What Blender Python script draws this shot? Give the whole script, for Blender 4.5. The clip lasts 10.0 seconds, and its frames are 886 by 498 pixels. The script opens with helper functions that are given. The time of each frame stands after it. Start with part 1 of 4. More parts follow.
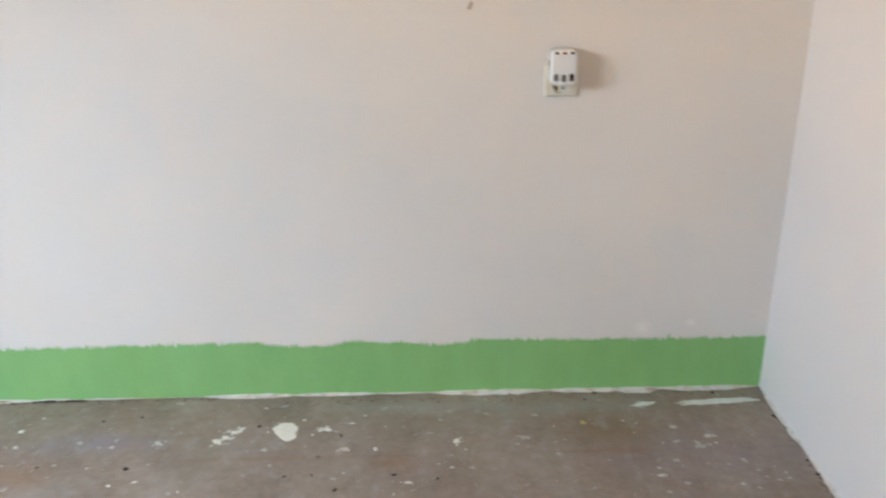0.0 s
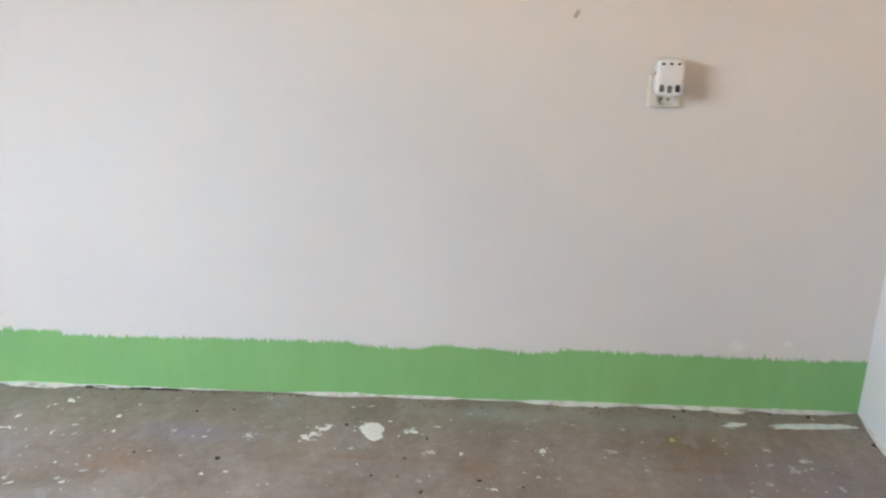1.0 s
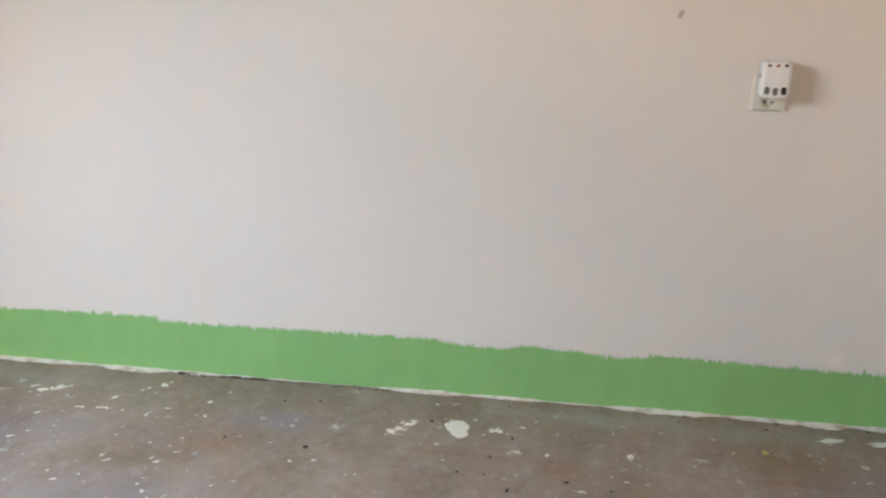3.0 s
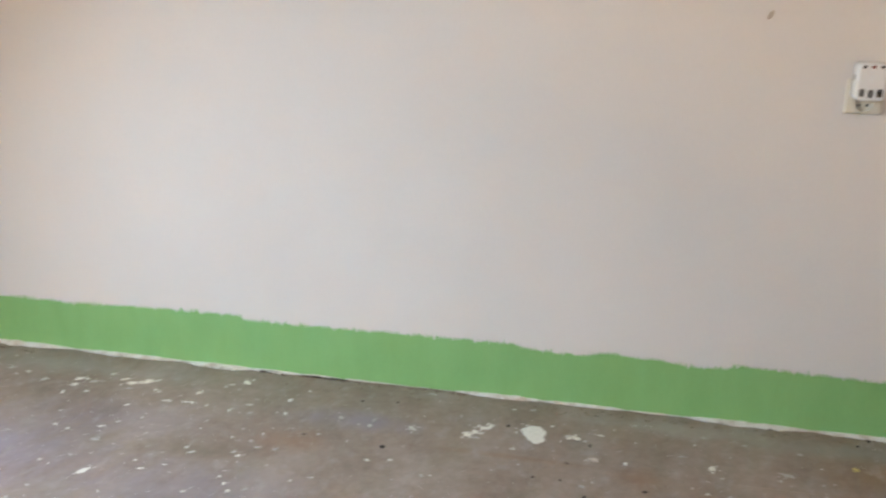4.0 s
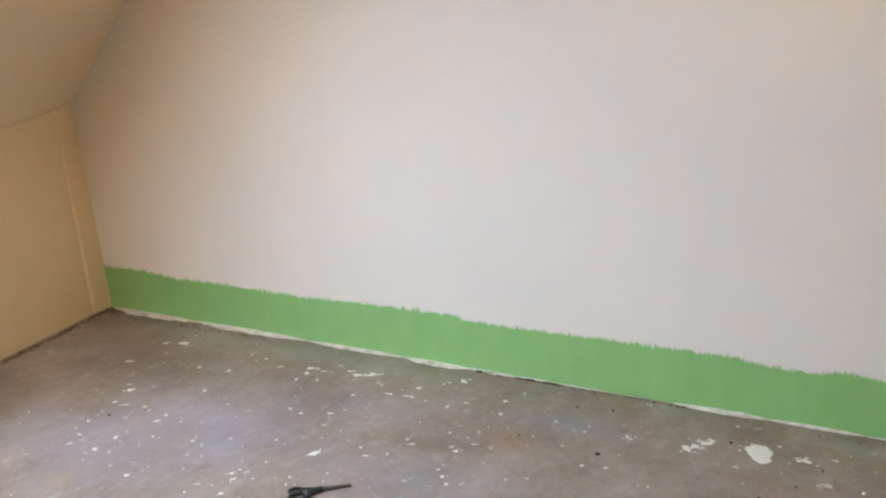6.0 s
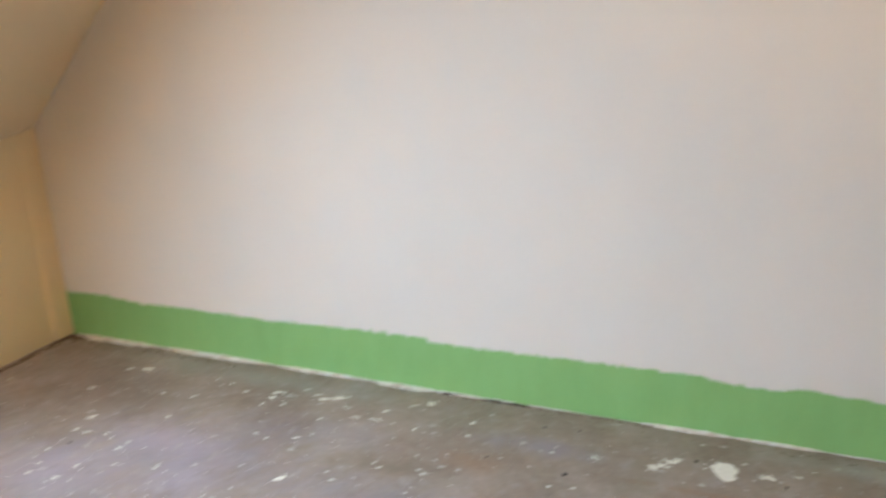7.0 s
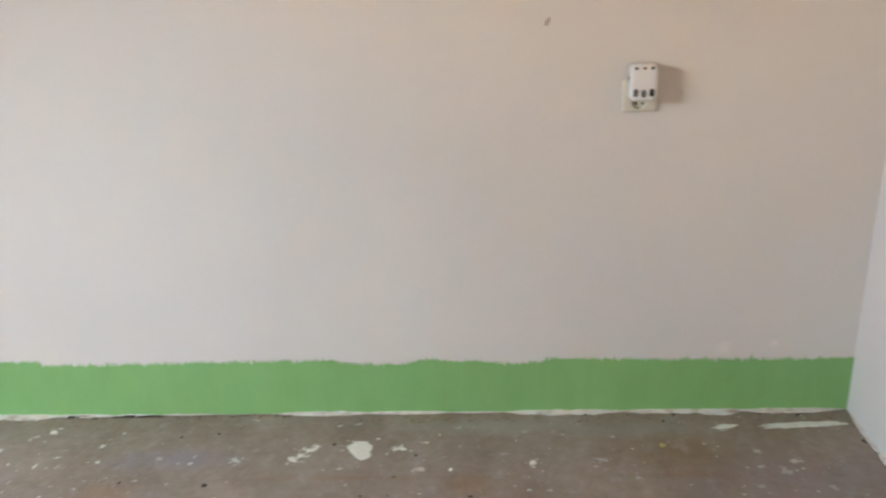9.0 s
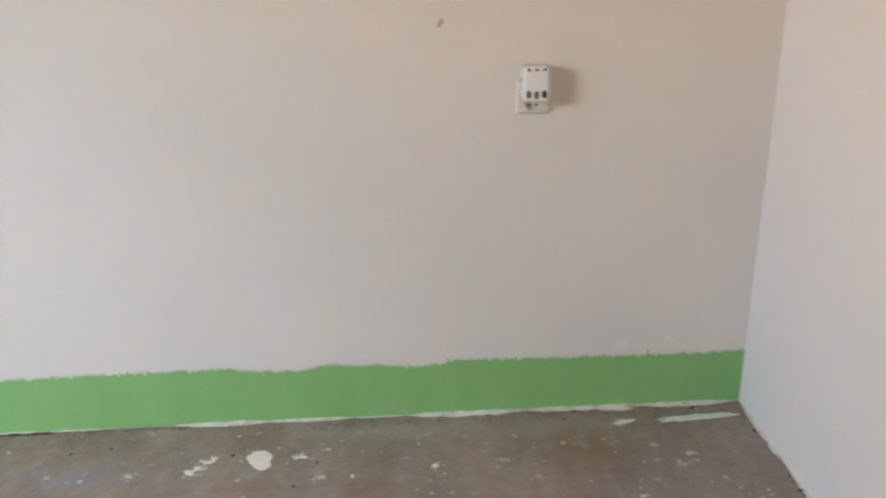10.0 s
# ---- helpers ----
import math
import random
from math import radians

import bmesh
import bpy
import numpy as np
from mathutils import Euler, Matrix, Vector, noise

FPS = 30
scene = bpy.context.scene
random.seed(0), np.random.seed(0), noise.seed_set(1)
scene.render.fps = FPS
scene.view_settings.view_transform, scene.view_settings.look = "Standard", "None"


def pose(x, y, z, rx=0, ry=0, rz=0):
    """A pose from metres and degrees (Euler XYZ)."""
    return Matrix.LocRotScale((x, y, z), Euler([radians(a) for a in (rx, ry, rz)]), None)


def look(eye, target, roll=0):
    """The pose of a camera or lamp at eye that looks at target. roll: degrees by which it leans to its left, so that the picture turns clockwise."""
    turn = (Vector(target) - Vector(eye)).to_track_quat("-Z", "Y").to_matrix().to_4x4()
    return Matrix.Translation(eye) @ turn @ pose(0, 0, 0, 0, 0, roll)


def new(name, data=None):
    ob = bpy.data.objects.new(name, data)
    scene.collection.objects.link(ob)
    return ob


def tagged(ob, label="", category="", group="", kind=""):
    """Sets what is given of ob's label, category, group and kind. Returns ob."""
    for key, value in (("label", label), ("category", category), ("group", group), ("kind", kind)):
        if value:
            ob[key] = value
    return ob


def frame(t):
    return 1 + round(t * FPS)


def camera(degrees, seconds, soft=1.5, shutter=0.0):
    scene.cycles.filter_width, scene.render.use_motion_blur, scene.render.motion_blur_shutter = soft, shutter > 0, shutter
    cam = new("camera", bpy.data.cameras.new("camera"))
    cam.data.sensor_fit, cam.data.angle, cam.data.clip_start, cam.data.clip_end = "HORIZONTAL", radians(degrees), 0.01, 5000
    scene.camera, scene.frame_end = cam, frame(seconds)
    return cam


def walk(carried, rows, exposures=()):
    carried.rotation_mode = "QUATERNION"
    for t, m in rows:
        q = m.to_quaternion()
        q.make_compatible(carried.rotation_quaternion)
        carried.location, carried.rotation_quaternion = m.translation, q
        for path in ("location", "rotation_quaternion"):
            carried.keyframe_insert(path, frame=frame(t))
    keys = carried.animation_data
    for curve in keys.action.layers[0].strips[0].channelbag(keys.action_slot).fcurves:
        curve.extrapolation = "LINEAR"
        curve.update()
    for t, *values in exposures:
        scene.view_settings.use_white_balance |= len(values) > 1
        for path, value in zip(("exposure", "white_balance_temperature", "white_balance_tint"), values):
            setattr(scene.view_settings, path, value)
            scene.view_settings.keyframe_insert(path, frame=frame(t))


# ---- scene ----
cam = camera(54.5, 10.0, soft=2.2, shutter=0.8)
PATH = [
    (0, (-0.947, -2.104, 1.255), (-0.899, -0.242, 0.527), -0.4),
    (0.2, (-0.964, -2.108, 1.248), (-0.953, -0.24, 0.531), -0.4),
    (0.5, (-0.981, -2.111, 1.243), (-1.025, -0.242, 0.533), -0.2),
    (0.7, (-0.995, -2.108, 1.243), (-1.07, -0.241, 0.53), -0.1),
    (1, (-1.009, -2.109, 1.247), (-1.123, -0.242, 0.54), 0.3),
    (1.5, (-1.007, -2.101, 1.264), (-1.192, -0.242, 0.549), 0.4),
    (2, (-1.024, -2.095, 1.274), (-1.236, -0.246, 0.541), 0.2),
    (3.3, (-1.076, -2.143, 1.187), (-1.397, -0.28, 0.533), 0.7),
    (3.5, (-1.075, -2.144, 1.185), (-1.448, -0.288, 0.538), 0.4),
    (4, (-1.072, -2.145, 1.182), (-1.521, -0.306, 0.536), -0.3),
    (4.2, (-1.068, -2.152, 1.18), (-1.576, -0.331, 0.53), -0.9),
    (4.5, (-1.09, -2.152, 1.188), (-1.67, -0.356, 0.525), -1.1),
    (4.7, (-1.103, -2.156, 1.188), (-1.752, -0.386, 0.521), -1.7),
    (5, (-1.103, -2.157, 1.198), (-1.822, -0.411, 0.539), -2.3),
    (5.5, (-1.112, -2.162, 1.199), (-1.921, -0.452, 0.55), -3.1),
    (5.7, (-1.114, -2.17, 1.19), (-1.965, -0.474, 0.557), -3.1),
    (6.8, (-1.093, -2.18, 1.167), (-2.004, -0.496, 0.586), -3.1),
    (7, (-1.095, -2.174, 1.167), (-1.928, -0.444, 0.606), -3.0),
    (7.2, (-1.078, -2.166, 1.177), (-1.864, -0.409, 0.636), -2.9),
    (7.5, (-1.071, -2.143, 1.203), (-1.719, -0.351, 0.594), -2.5),
    (7.7, (-1.06, -2.129, 1.216), (-1.615, -0.311, 0.594), -2.2),
    (8, (-1.049, -2.11, 1.237), (-1.448, -0.264, 0.578), -1.9),
    (8.2, (-1.037, -2.1, 1.246), (-1.356, -0.242, 0.577), -1.8),
    (8.5, (-1.019, -2.093, 1.259), (-1.228, -0.221, 0.587), -1.5),
    (8.7, (-1.006, -2.087, 1.263), (-1.161, -0.218, 0.569), -1.7),
    (9, (-0.991, -2.077, 1.268), (-1.077, -0.207, 0.564), -1.9),
    (9.5, (-0.963, -2.065, 1.27), (-0.96, -0.195, 0.561), -1.7),
    (10, (-0.943, -2.058, 1.268), (-0.837, -0.191, 0.559), -0.9),
]

# slow automatic exposure of the phone while it turns
walk(cam, [(t, look(eye, target, roll)) for t, eye, target, roll in PATH], exposures=[(0.0, 0.04, 6400, 9.5), (1.0, 0.04, 6330, 9), (2.2, -0.10, 6650, 11), (3.5, -0.13, 6680, 11), (7.5, -0.11, 6680, 11), (8.6, -0.18, 6800, 11), (10.0, -0.17, 6600, 10)])

# ---- the room's measures ----
KNEE_X, KNEE_Z = -3.75, 0.79      # foot of the roof slope
RISE = 0.965                      # slope of the roof, height over run
TOP = 2.35                        # flat ceiling
RIDGE_X = KNEE_X + (TOP - KNEE_Z) / RISE
BACK = -4.3
DEEP = 0.16                       # thickness of walls

# ---- light ----
world = bpy.data.worlds.new("sky")
scene.world = world
world.use_nodes = True
wn = world.node_tree.nodes
sky = wn.new("ShaderNodeTexSky")
sky.sky_type, sky.sun_disc = "NISHITA", False
sky.sun_elevation, sky.sun_rotation = radians(38), radians(100)
wn["Background"].inputs["Strength"].default_value = 0.1
world.node_tree.links.new(sky.outputs["Color"], wn["Background"].inputs["Color"])

sun = new("sun", bpy.data.lights.new("sun", "SUN"))
sun.data.energy, sun.data.angle, sun.data.color = 1.0, radians(12), (1.0, 0.95, 0.88)
sun.matrix_world = look((6, 1.5, 6), (0, 0, 1))

# roof window: centre line and extent on the slope
WIN_Y, WIN_W = -1.80, 1.34
WIN_Z0, WIN_Z1 = 1.02, 1.82
slope_dir = Vector((1, 0, RISE)).normalized()
slope_in = Vector((RISE, 0, -1)).normalized()


def on_slope(z, y, inward=0.0):
    return Vector((KNEE_X + (z - KNEE_Z) / RISE, y, z)) + slope_in * inward


mid = on_slope((WIN_Z0 + WIN_Z1) / 2, WIN_Y, -0.20)


def window_light(name, energy, colour, way, spread):
    """Light that enters through the window's opening, from the sky or from the ground outside."""
    lamp = new(name, bpy.data.lights.new(name, "AREA"))
    lamp.data.shape = "RECTANGLE"
    lamp.data.size, lamp.data.size_y = WIN_W - 0.16, 0.62
    lamp.data.energy, lamp.data.color, lamp.data.spread = energy, colour, radians(spread)
    lamp.matrix_world = look(mid, mid + Vector(way))


window_light("window_sky_light", 33.5, (0.555, 0.792, 1.0), (0.61, 0.49, -0.69), 120)
window_light("window_ground_light", 70.0, (1.0, 0.615, 0.215), (0.54, -0.14, 0.74), 170)


# ---- materials ----
def material(name, rough=0.6, metal=0.0):
    m = bpy.data.materials.new(name)
    m.use_nodes = True
    b = m.node_tree.nodes["Principled BSDF"]
    b.inputs["Roughness"].default_value = rough
    b.inputs["Metallic"].default_value = metal
    return m, m.node_tree.nodes, m.node_tree.links, b


def coords(n, l, stretch=(1, 1, 1)):
    g = n.new("ShaderNodeNewGeometry")
    mp = n.new("ShaderNodeMapping")
    mp.inputs["Scale"].default_value = stretch
    l.new(g.outputs["Position"], mp.inputs["Vector"])
    return mp.outputs["Vector"]


def noise_of(n, l, vec, scale, detail=4.0, rough=0.55):
    t = n.new("ShaderNodeTexNoise")
    t.inputs["Scale"].default_value = scale
    t.inputs["Detail"].default_value = detail
    t.inputs["Roughness"].default_value = rough
    l.new(vec, t.inputs["Vector"])
    return t.outputs["Fac"]


def ramp(n, l, fac, stops):
    r = n.new("ShaderNodeValToRGB")
    while len(r.color_ramp.elements) < len(stops):
        r.color_ramp.elements.new(0.5)
    for e, (p, c) in zip(r.color_ramp.elements, stops):
        e.position, e.color = p, (*c, 1) if len(c) == 3 else c
    l.new(fac, r.inputs["Fac"])
    return r.outputs["Color"]


def mix(n, l, fac, a, b, how="MIX"):
    m = n.new("ShaderNodeMix")
    m.data_type, m.blend_type = "RGBA", how
    for sock, v in ((m.inputs["Factor"], fac), (m.inputs["A"], a), (m.inputs["B"], b)):
        if isinstance(v, (int, float)):
            sock.default_value = v
        elif isinstance(v, tuple):
            sock.default_value = (*v, 1)
        else:
            l.new(v, sock)
    return m.outputs["Result"]


def relief(n, l, b, fac, strength, distance):
    bump = n.new("ShaderNodeBump")
    bump.inputs["Strength"].default_value = strength
    bump.inputs["Distance"].default_value = distance
    l.new(fac, bump.inputs["Height"])
    l.new(bump.outputs["Normal"], b.inputs["Normal"])
    return bump


def plain(name, colour, rough=0.6, metal=0.0, vary=0.12, scale=60.0, bump=0.15):
    """A surface of one colour with grain and fine relief."""
    m, n, l, b = material(name, rough, metal)
    v = coords(n, l)
    f = noise_of(n, l, v, scale)
    lo = tuple(c * (1 - vary) for c in colour)
    hi = tuple(min(1, c * (1 + vary)) for c in colour)
    l.new(ramp(n, l, f, [(0.3, lo), (0.7, hi)]), b.inputs["Base Color"])
    if bump:
        relief(n, l, b, f, bump, 0.002)
    return m


def wallpaper(name, colour, patch, rough=0.75, dabs=()):
    """Painted fibre wallpaper: fine upright fibres, broad roller patches, small dents."""
    m, n, l, b = material(name, rough)
    v = coords(n, l)
    broad = noise_of(n, l, v, 2.2, 5.0)
    base = ramp(n, l, broad, [(0.3, patch), (0.7, colour)])
    for x, z, rx, rz in dabs:
        mp = n.new("ShaderNodeMapping")
        mp.inputs["Location"].default_value = (-x / rx, 0, -z / rz)
        mp.inputs["Scale"].default_value = (1 / rx, 0, 1 / rz)
        l.new(v, mp.inputs["Vector"])
        far = n.new("ShaderNodeVectorMath")
        far.operation = "LENGTH"
        l.new(mp.outputs["Vector"], far.inputs[0])
        rag = n.new("ShaderNodeMath")
        rag.operation = "MULTIPLY_ADD"
        rag.inputs[1].default_value = 1.6
        l.new(noise_of(n, l, v, 45.0, 5.0, 0.7), rag.inputs[0])
        l.new(far.outputs["Value"], rag.inputs[2])
        half = n.new("ShaderNodeMath")
        half.operation = "MULTIPLY"
        half.inputs[1].default_value = 0.5
        l.new(rag.outputs["Value"], half.inputs[0])
        base = mix(n, l, ramp(n, l, half.outputs["Value"], [(0.5, (1, 1, 1)), (0.78, (0, 0, 0))]), base, (0.86, 0.835, 0.81))
    fibre = noise_of(n, l, coords(n, l, (1, 1, 0.25)), 260.0, 3.0)
    base = mix(n, l, 0.05, base, ramp(n, l, fibre, [(0.3, (0.45, 0.45, 0.45)), (0.7, (1, 1, 1))]), "MULTIPLY")
    l.new(base, b.inputs["Base Color"])
    grain = noise_of(n, l, v, 130.0, 4.0)
    both = n.new("ShaderNodeMath")
    both.operation = "ADD"
    l.new(fibre, both.inputs[0])
    l.new(grain, both.inputs[1])
    relief(n, l, b, both.outputs["Value"], 0.14, 0.0012)
    return m


WALL = wallpaper("white_wall_paint", (0.80, 0.785, 0.77), (0.765, 0.75, 0.735), dabs=((-0.345, 0.190, 0.035, 0.030), (-0.215, 0.205, 0.025, 0.018)))
SIDE = wallpaper("white_side_paint", (0.83, 0.815, 0.84), (0.80, 0.785, 0.81))
CREAM = wallpaper("cream_wall_paint", (0.84, 0.70, 0.45), (0.80, 0.66, 0.42))
CEIL = wallpaper("cream_ceiling_paint", (0.84, 0.70, 0.48), (0.80, 0.66, 0.45))


def green_paint():
    m, n, l, b = material("green_wall_paint", 0.6)
    v = coords(n, l)
    broad = noise_of(n, l, coords(n, l, (1, 1, 0.35)), 14.0, 5.0)
    base = ramp(n, l, broad, [(0.3, (0.248, 0.515, 0.192)), (0.7, (0.276, 0.56, 0.218))])
    fibre = noise_of(n, l, coords(n, l, (1, 1, 0.25)), 260.0, 3.0)
    base = mix(n, l, 0.07, base, ramp(n, l, fibre, [(0.3, (0.4, 0.4, 0.4)), (0.7, (1, 1, 1))]), "MULTIPLY")
    l.new(base, b.inputs["Base Color"])
    relief(n, l, b, fibre, 0.18, 0.0015)
    return m


GREEN = green_paint()


def floor_surface():
    """Grey-brown worn sheets with pale paint film, bluish window light put into its colour, rusty stains and fine white
    specks.
    """
    m, n, l, b = material("worn_floor", 0.5)
    v = coords(n, l)
    long = coords(n, l, (1.15, 0.8, 1))
    broad = noise_of(n, l, long, 2.6, 6.0, 0.6)
    base = ramp(n, l, broad, [(0.30, (0.198, 0.155, 0.128)), (0.50, (0.262, 0.214, 0.184)), (0.72, (0.335, 0.287, 0.258))])
    olive = noise_of(n, l, long, 5.0, 4.0)
    base = mix(n, l, ramp(n, l, olive, [(0.52, (0, 0, 0)), (0.75, (0.5, 0.5, 0.5))]), base, (0.17, 0.15, 0.105))
    fine = noise_of(n, l, v, 34.0, 7.0, 0.72)
    base = mix(n, l, 0.36, base, ramp(n, l, fine, [(0.3, (0.32, 0.31, 0.30)), (0.72, (0.80, 0.79, 0.78))]), "OVERLAY")

    def stain(base, x, y, rx, ry, colour, amount, breakup=9.0, streaky=False):
        """A stain round (x, y) with a broken outline."""
        mp = n.new("ShaderNodeMapping")
        mp.inputs["Location"].default_value = (-x / rx, -y / ry, 0)
        mp.inputs["Scale"].default_value = (1 / rx, 1 / ry, 0)
        g = n.new("ShaderNodeNewGeometry")
        l.new(g.outputs["Position"], mp.inputs["Vector"])
        d = n.new("ShaderNodeVectorMath")
        d.operation = "LENGTH"
        l.new(mp.outputs["Vector"], d.inputs[0])
        rag = noise_of(n, l, streaks if streaky else long, breakup, 7.0, 0.7)
        s = n.new("ShaderNodeMath")
        s.operation = "MULTIPLY_ADD"
        l.new(rag, s.inputs[0])
        s.inputs[1].default_value = 1.9
        l.new(d.outputs["Value"], s.inputs[2])
        f = ramp(n, l, s.outputs["Value"], [(0.0, (amount,) * 3), (0.86, (amount,) * 3), (1.0, (0, 0, 0))])
        f.node.color_ramp.elements[1].position = 0.55
        half = n.new("ShaderNodeMath")
        half.operation = "MULTIPLY"
        half.inputs[1].default_value = 0.5
        l.new(s.outputs["Value"], half.inputs[0])
        l.new(half.outputs["Value"], f.node.inputs["Fac"])
        return mix(n, l, f, base, colour)

    turn = n.new("ShaderNodeMapping")
    turn.inputs["Rotation"].default_value = (0, 0, radians(-63))
    l.new(v, turn.inputs["Vector"])
    pull = n.new("ShaderNodeMapping")
    pull.inputs["Scale"].default_value = (0.8, 2.6, 1)
    l.new(turn.outputs["Vector"], pull.inputs["Vector"])
    streaks = pull.outputs["Vector"]
    # paint film; left patches and lilac streaks also carry bluish window light as colour
    film_and_light = (0.238, 0.213, 0.265)
    base = stain(base, -2.68, -0.56, 0.46, 0.24, film_and_light, 0.55, 8.0, True)
    base = stain(base, -2.95, -0.82, 0.55, 0.26, film_and_light, 0.55, 7.0, True)
    base = stain(base, -2.40, -0.34, 0.30, 0.10, film_and_light, 0.35, 9.0, True)
    base = stain(base, -2.05, -0.62, 0.40, 0.16, film_and_light, 0.45, 9.0, True)
    brown = (0.150, 0.116, 0.088)
    lilac = (0.335, 0.292, 0.355)
    base = stain(base, -2.76, -0.54, 0.26, 0.085, lilac, 0.6, 10.0, True)
    base = stain(base, -2.60, -0.68, 0.13, 0.12, lilac, 0.5, 10.0, True)
    base = stain(base, -2.98, -0.74, 0.20, 0.14, lilac, 0.4, 8.0, True)
    base = stain(base, -3.15, -0.33, 0.42, 0.17, brown, 0.5, 5.0)
    base = stain(base, -3.45, -0.75, 0.25, 0.40, brown, 0.5, 5.0)
    base = stain(base, -2.35, -0.95, 0.45, 0.16, brown, 0.4, 6.0)
    base = stain(base, -1.78, -0.22, 0.20, 0.06, film_and_light, 0.6)
    base = stain(base, -0.25, -0.33, 0.30, 0.16, film_and_light, 0.35)
    base = stain(base, -1.00, -0.07, 0.30, 0.05, (0.33, 0.33, 0.30), 0.6)
    base = stain(base, -0.55, -0.09, 0.30, 0.05, (0.30, 0.30, 0.27), 0.5)
    base = stain(base, -2.80, -0.10, 0.60, 0.07, (0.28, 0.285, 0.26), 0.5)
    rust = (0.24, 0.125, 0.06)
    base = stain(base, -1.92, -0.355, 0.10, 0.07, rust, 0.45)
    base = stain(base, -1.03, -0.325, 0.12, 0.05, rust, 0.38)
    base = stain(base, -0.50, -0.295, 0.18, 0.022, rust, 0.35)
    base = stain(base, -1.35, -0.300, 0.26, 0.016, rust, 0.30)
    base = stain(base, -0.47, -0.20, 0.16, 0.10, (0.22, 0.15, 0.075), 0.55)
    base = stain(base, -2.15, -0.45, 0.20, 0.06, (0.13, 0.10, 0.06), 0.42, 14.0)
    base = stain(base, -2.90, -0.95, 0.06, 0.04, (0.36, 0.27, 0.17), 0.3)
    smear = noise_of(n, l, coords(n, l, (1.25, 0.8, 1)), 19.0, 7.0, 0.7)
    base = mix(n, l, ramp(n, l, smear, [(0.54, (0, 0, 0)), (0.69, (0.52, 0.52, 0.52))]), base, (0.36, 0.335, 0.32))
    dark = noise_of(n, l, coords(n, l, (1.25, 0.8, 1)), 7.0, 7.0, 0.7)
    base = mix(n, l, ramp(n, l, dark, [(0.52, (0, 0, 0)), (0.74, (0.5, 0.5, 0.5))]), base, (0.125, 0.09, 0.064))
    specks = noise_of(n, l, v, 210.0, 2.0)
    base = mix(n, l, ramp(n, l, specks, [(0.70, (0, 0, 0)), (0.76, (0.7, 0.7, 0.7))]), base, (0.48, 0.46, 0.43))
    l.new(base, b.inputs["Base Color"])
    gloss = ramp(n, l, noise_of(n, l, v, 7.0, 5.0), [(0.3, (0.50,) * 3), (0.7, (0.72,) * 3)])
    l.new(gloss, b.inputs["Roughness"])
    relief(n, l, b, fine, 0.25, 0.002)
    return m


FLOOR = floor_surface()
SUBFLOOR = plain("dark_joint", (0.07, 0.05, 0.035), 0.9)
WHITE_DROP = plain("dried_white_paint", (0.75, 0.735, 0.685), 0.5, vary=0.1, scale=90)
DULL_DROP = plain("scuffed_paint", (0.42, 0.40, 0.38), 0.6, vary=0.15, scale=120)
PALE_DROP = plain("pale_grey_paint", (0.67, 0.70, 0.67), 0.5, vary=0.1, scale=70)
GREY_DROP = plain("worn_white_paint", (0.54, 0.53, 0.50), 0.6, vary=0.18, scale=140)
PINK_DROP = plain("pinkish_paint", (0.55, 0.48, 0.45), 0.6, vary=0.15)
YELLOW_DROP = plain("yellow_paint", (0.55, 0.44, 0.16), 0.6, vary=0.25)
DEBRIS_AND_GAP = plain("dark_debris_and_gap", (0.035, 0.028, 0.022), 0.85, vary=0.4)
DIRT = plain("brown_dirt", (0.15, 0.105, 0.07), 0.95, vary=0.4)


def plaster_edge():
    m, n, l, b = material("broken_plaster", 0.8)
    v = coords(n, l)
    f = noise_of(n, l, v, 26.0, 6.0, 0.7)
    l.new(ramp(n, l, f, [(0.27, (0.30, 0.20, 0.155)), (0.40, (0.60, 0.54, 0.50)), (0.54, (0.75, 0.735, 0.72))]), b.inputs["Base Color"])
    relief(n, l, b, noise_of(n, l, v, 180.0, 4.0), 0.4, 0.002)
    return m


PLASTER = plaster_edge()
PLASTIC = plain("white_plastic", (0.84, 0.87, 0.90), 0.32, vary=0.02, bump=0)
IVORY = plain("ivory_plastic", (0.76, 0.73, 0.64), 0.38, vary=0.03, bump=0)
HOLE = plain("dark_hole", (0.02, 0.02, 0.022), 0.5, vary=0.1, bump=0)
GREY_HOLE = plain("grey_lens", (0.16, 0.16, 0.16), 0.3, vary=0.2, bump=0)
RED_LED = plain("red_indicator", (0.20, 0.04, 0.03), 0.3, vary=0.1, bump=0)
METAL = plain("steel", (0.19, 0.175, 0.17), 0.42, 1.0, vary=0.1, scale=200)
BLACK = plain("black_plastic", (0.014, 0.013, 0.013), 0.4, vary=0.15, bump=0)
FRAME = plain("window_lacquer", (0.62, 0.42, 0.22), 0.5, vary=0.1)
SCUFF = plain("grey_scuff", (0.47, 0.41, 0.36), 0.8, vary=0.2)

glass, gn, gl, gb = material("window_glass", 0.0)
gb.inputs["Transmission Weight"].default_value = 1.0
gb.inputs["IOR"].default_value = 1.45


# ---- mesh helpers ----
def mesh_of(name, bm, mat, smooth=False):
    me = bpy.data.meshes.new(name)
    bmesh.ops.recalc_face_normals(bm, faces=bm.faces)
    bm.to_mesh(me)
    bm.free()
    me.materials.append(mat)
    if smooth:
        for p in me.polygons:
            p.use_smooth = True
    return me


def part(name, bm, mat, parent=None, label="", smooth=False):
    ob = new(name, mesh_of(name, bm, mat, smooth))
    if parent:
        ob.parent = parent
    return tagged(ob, label)


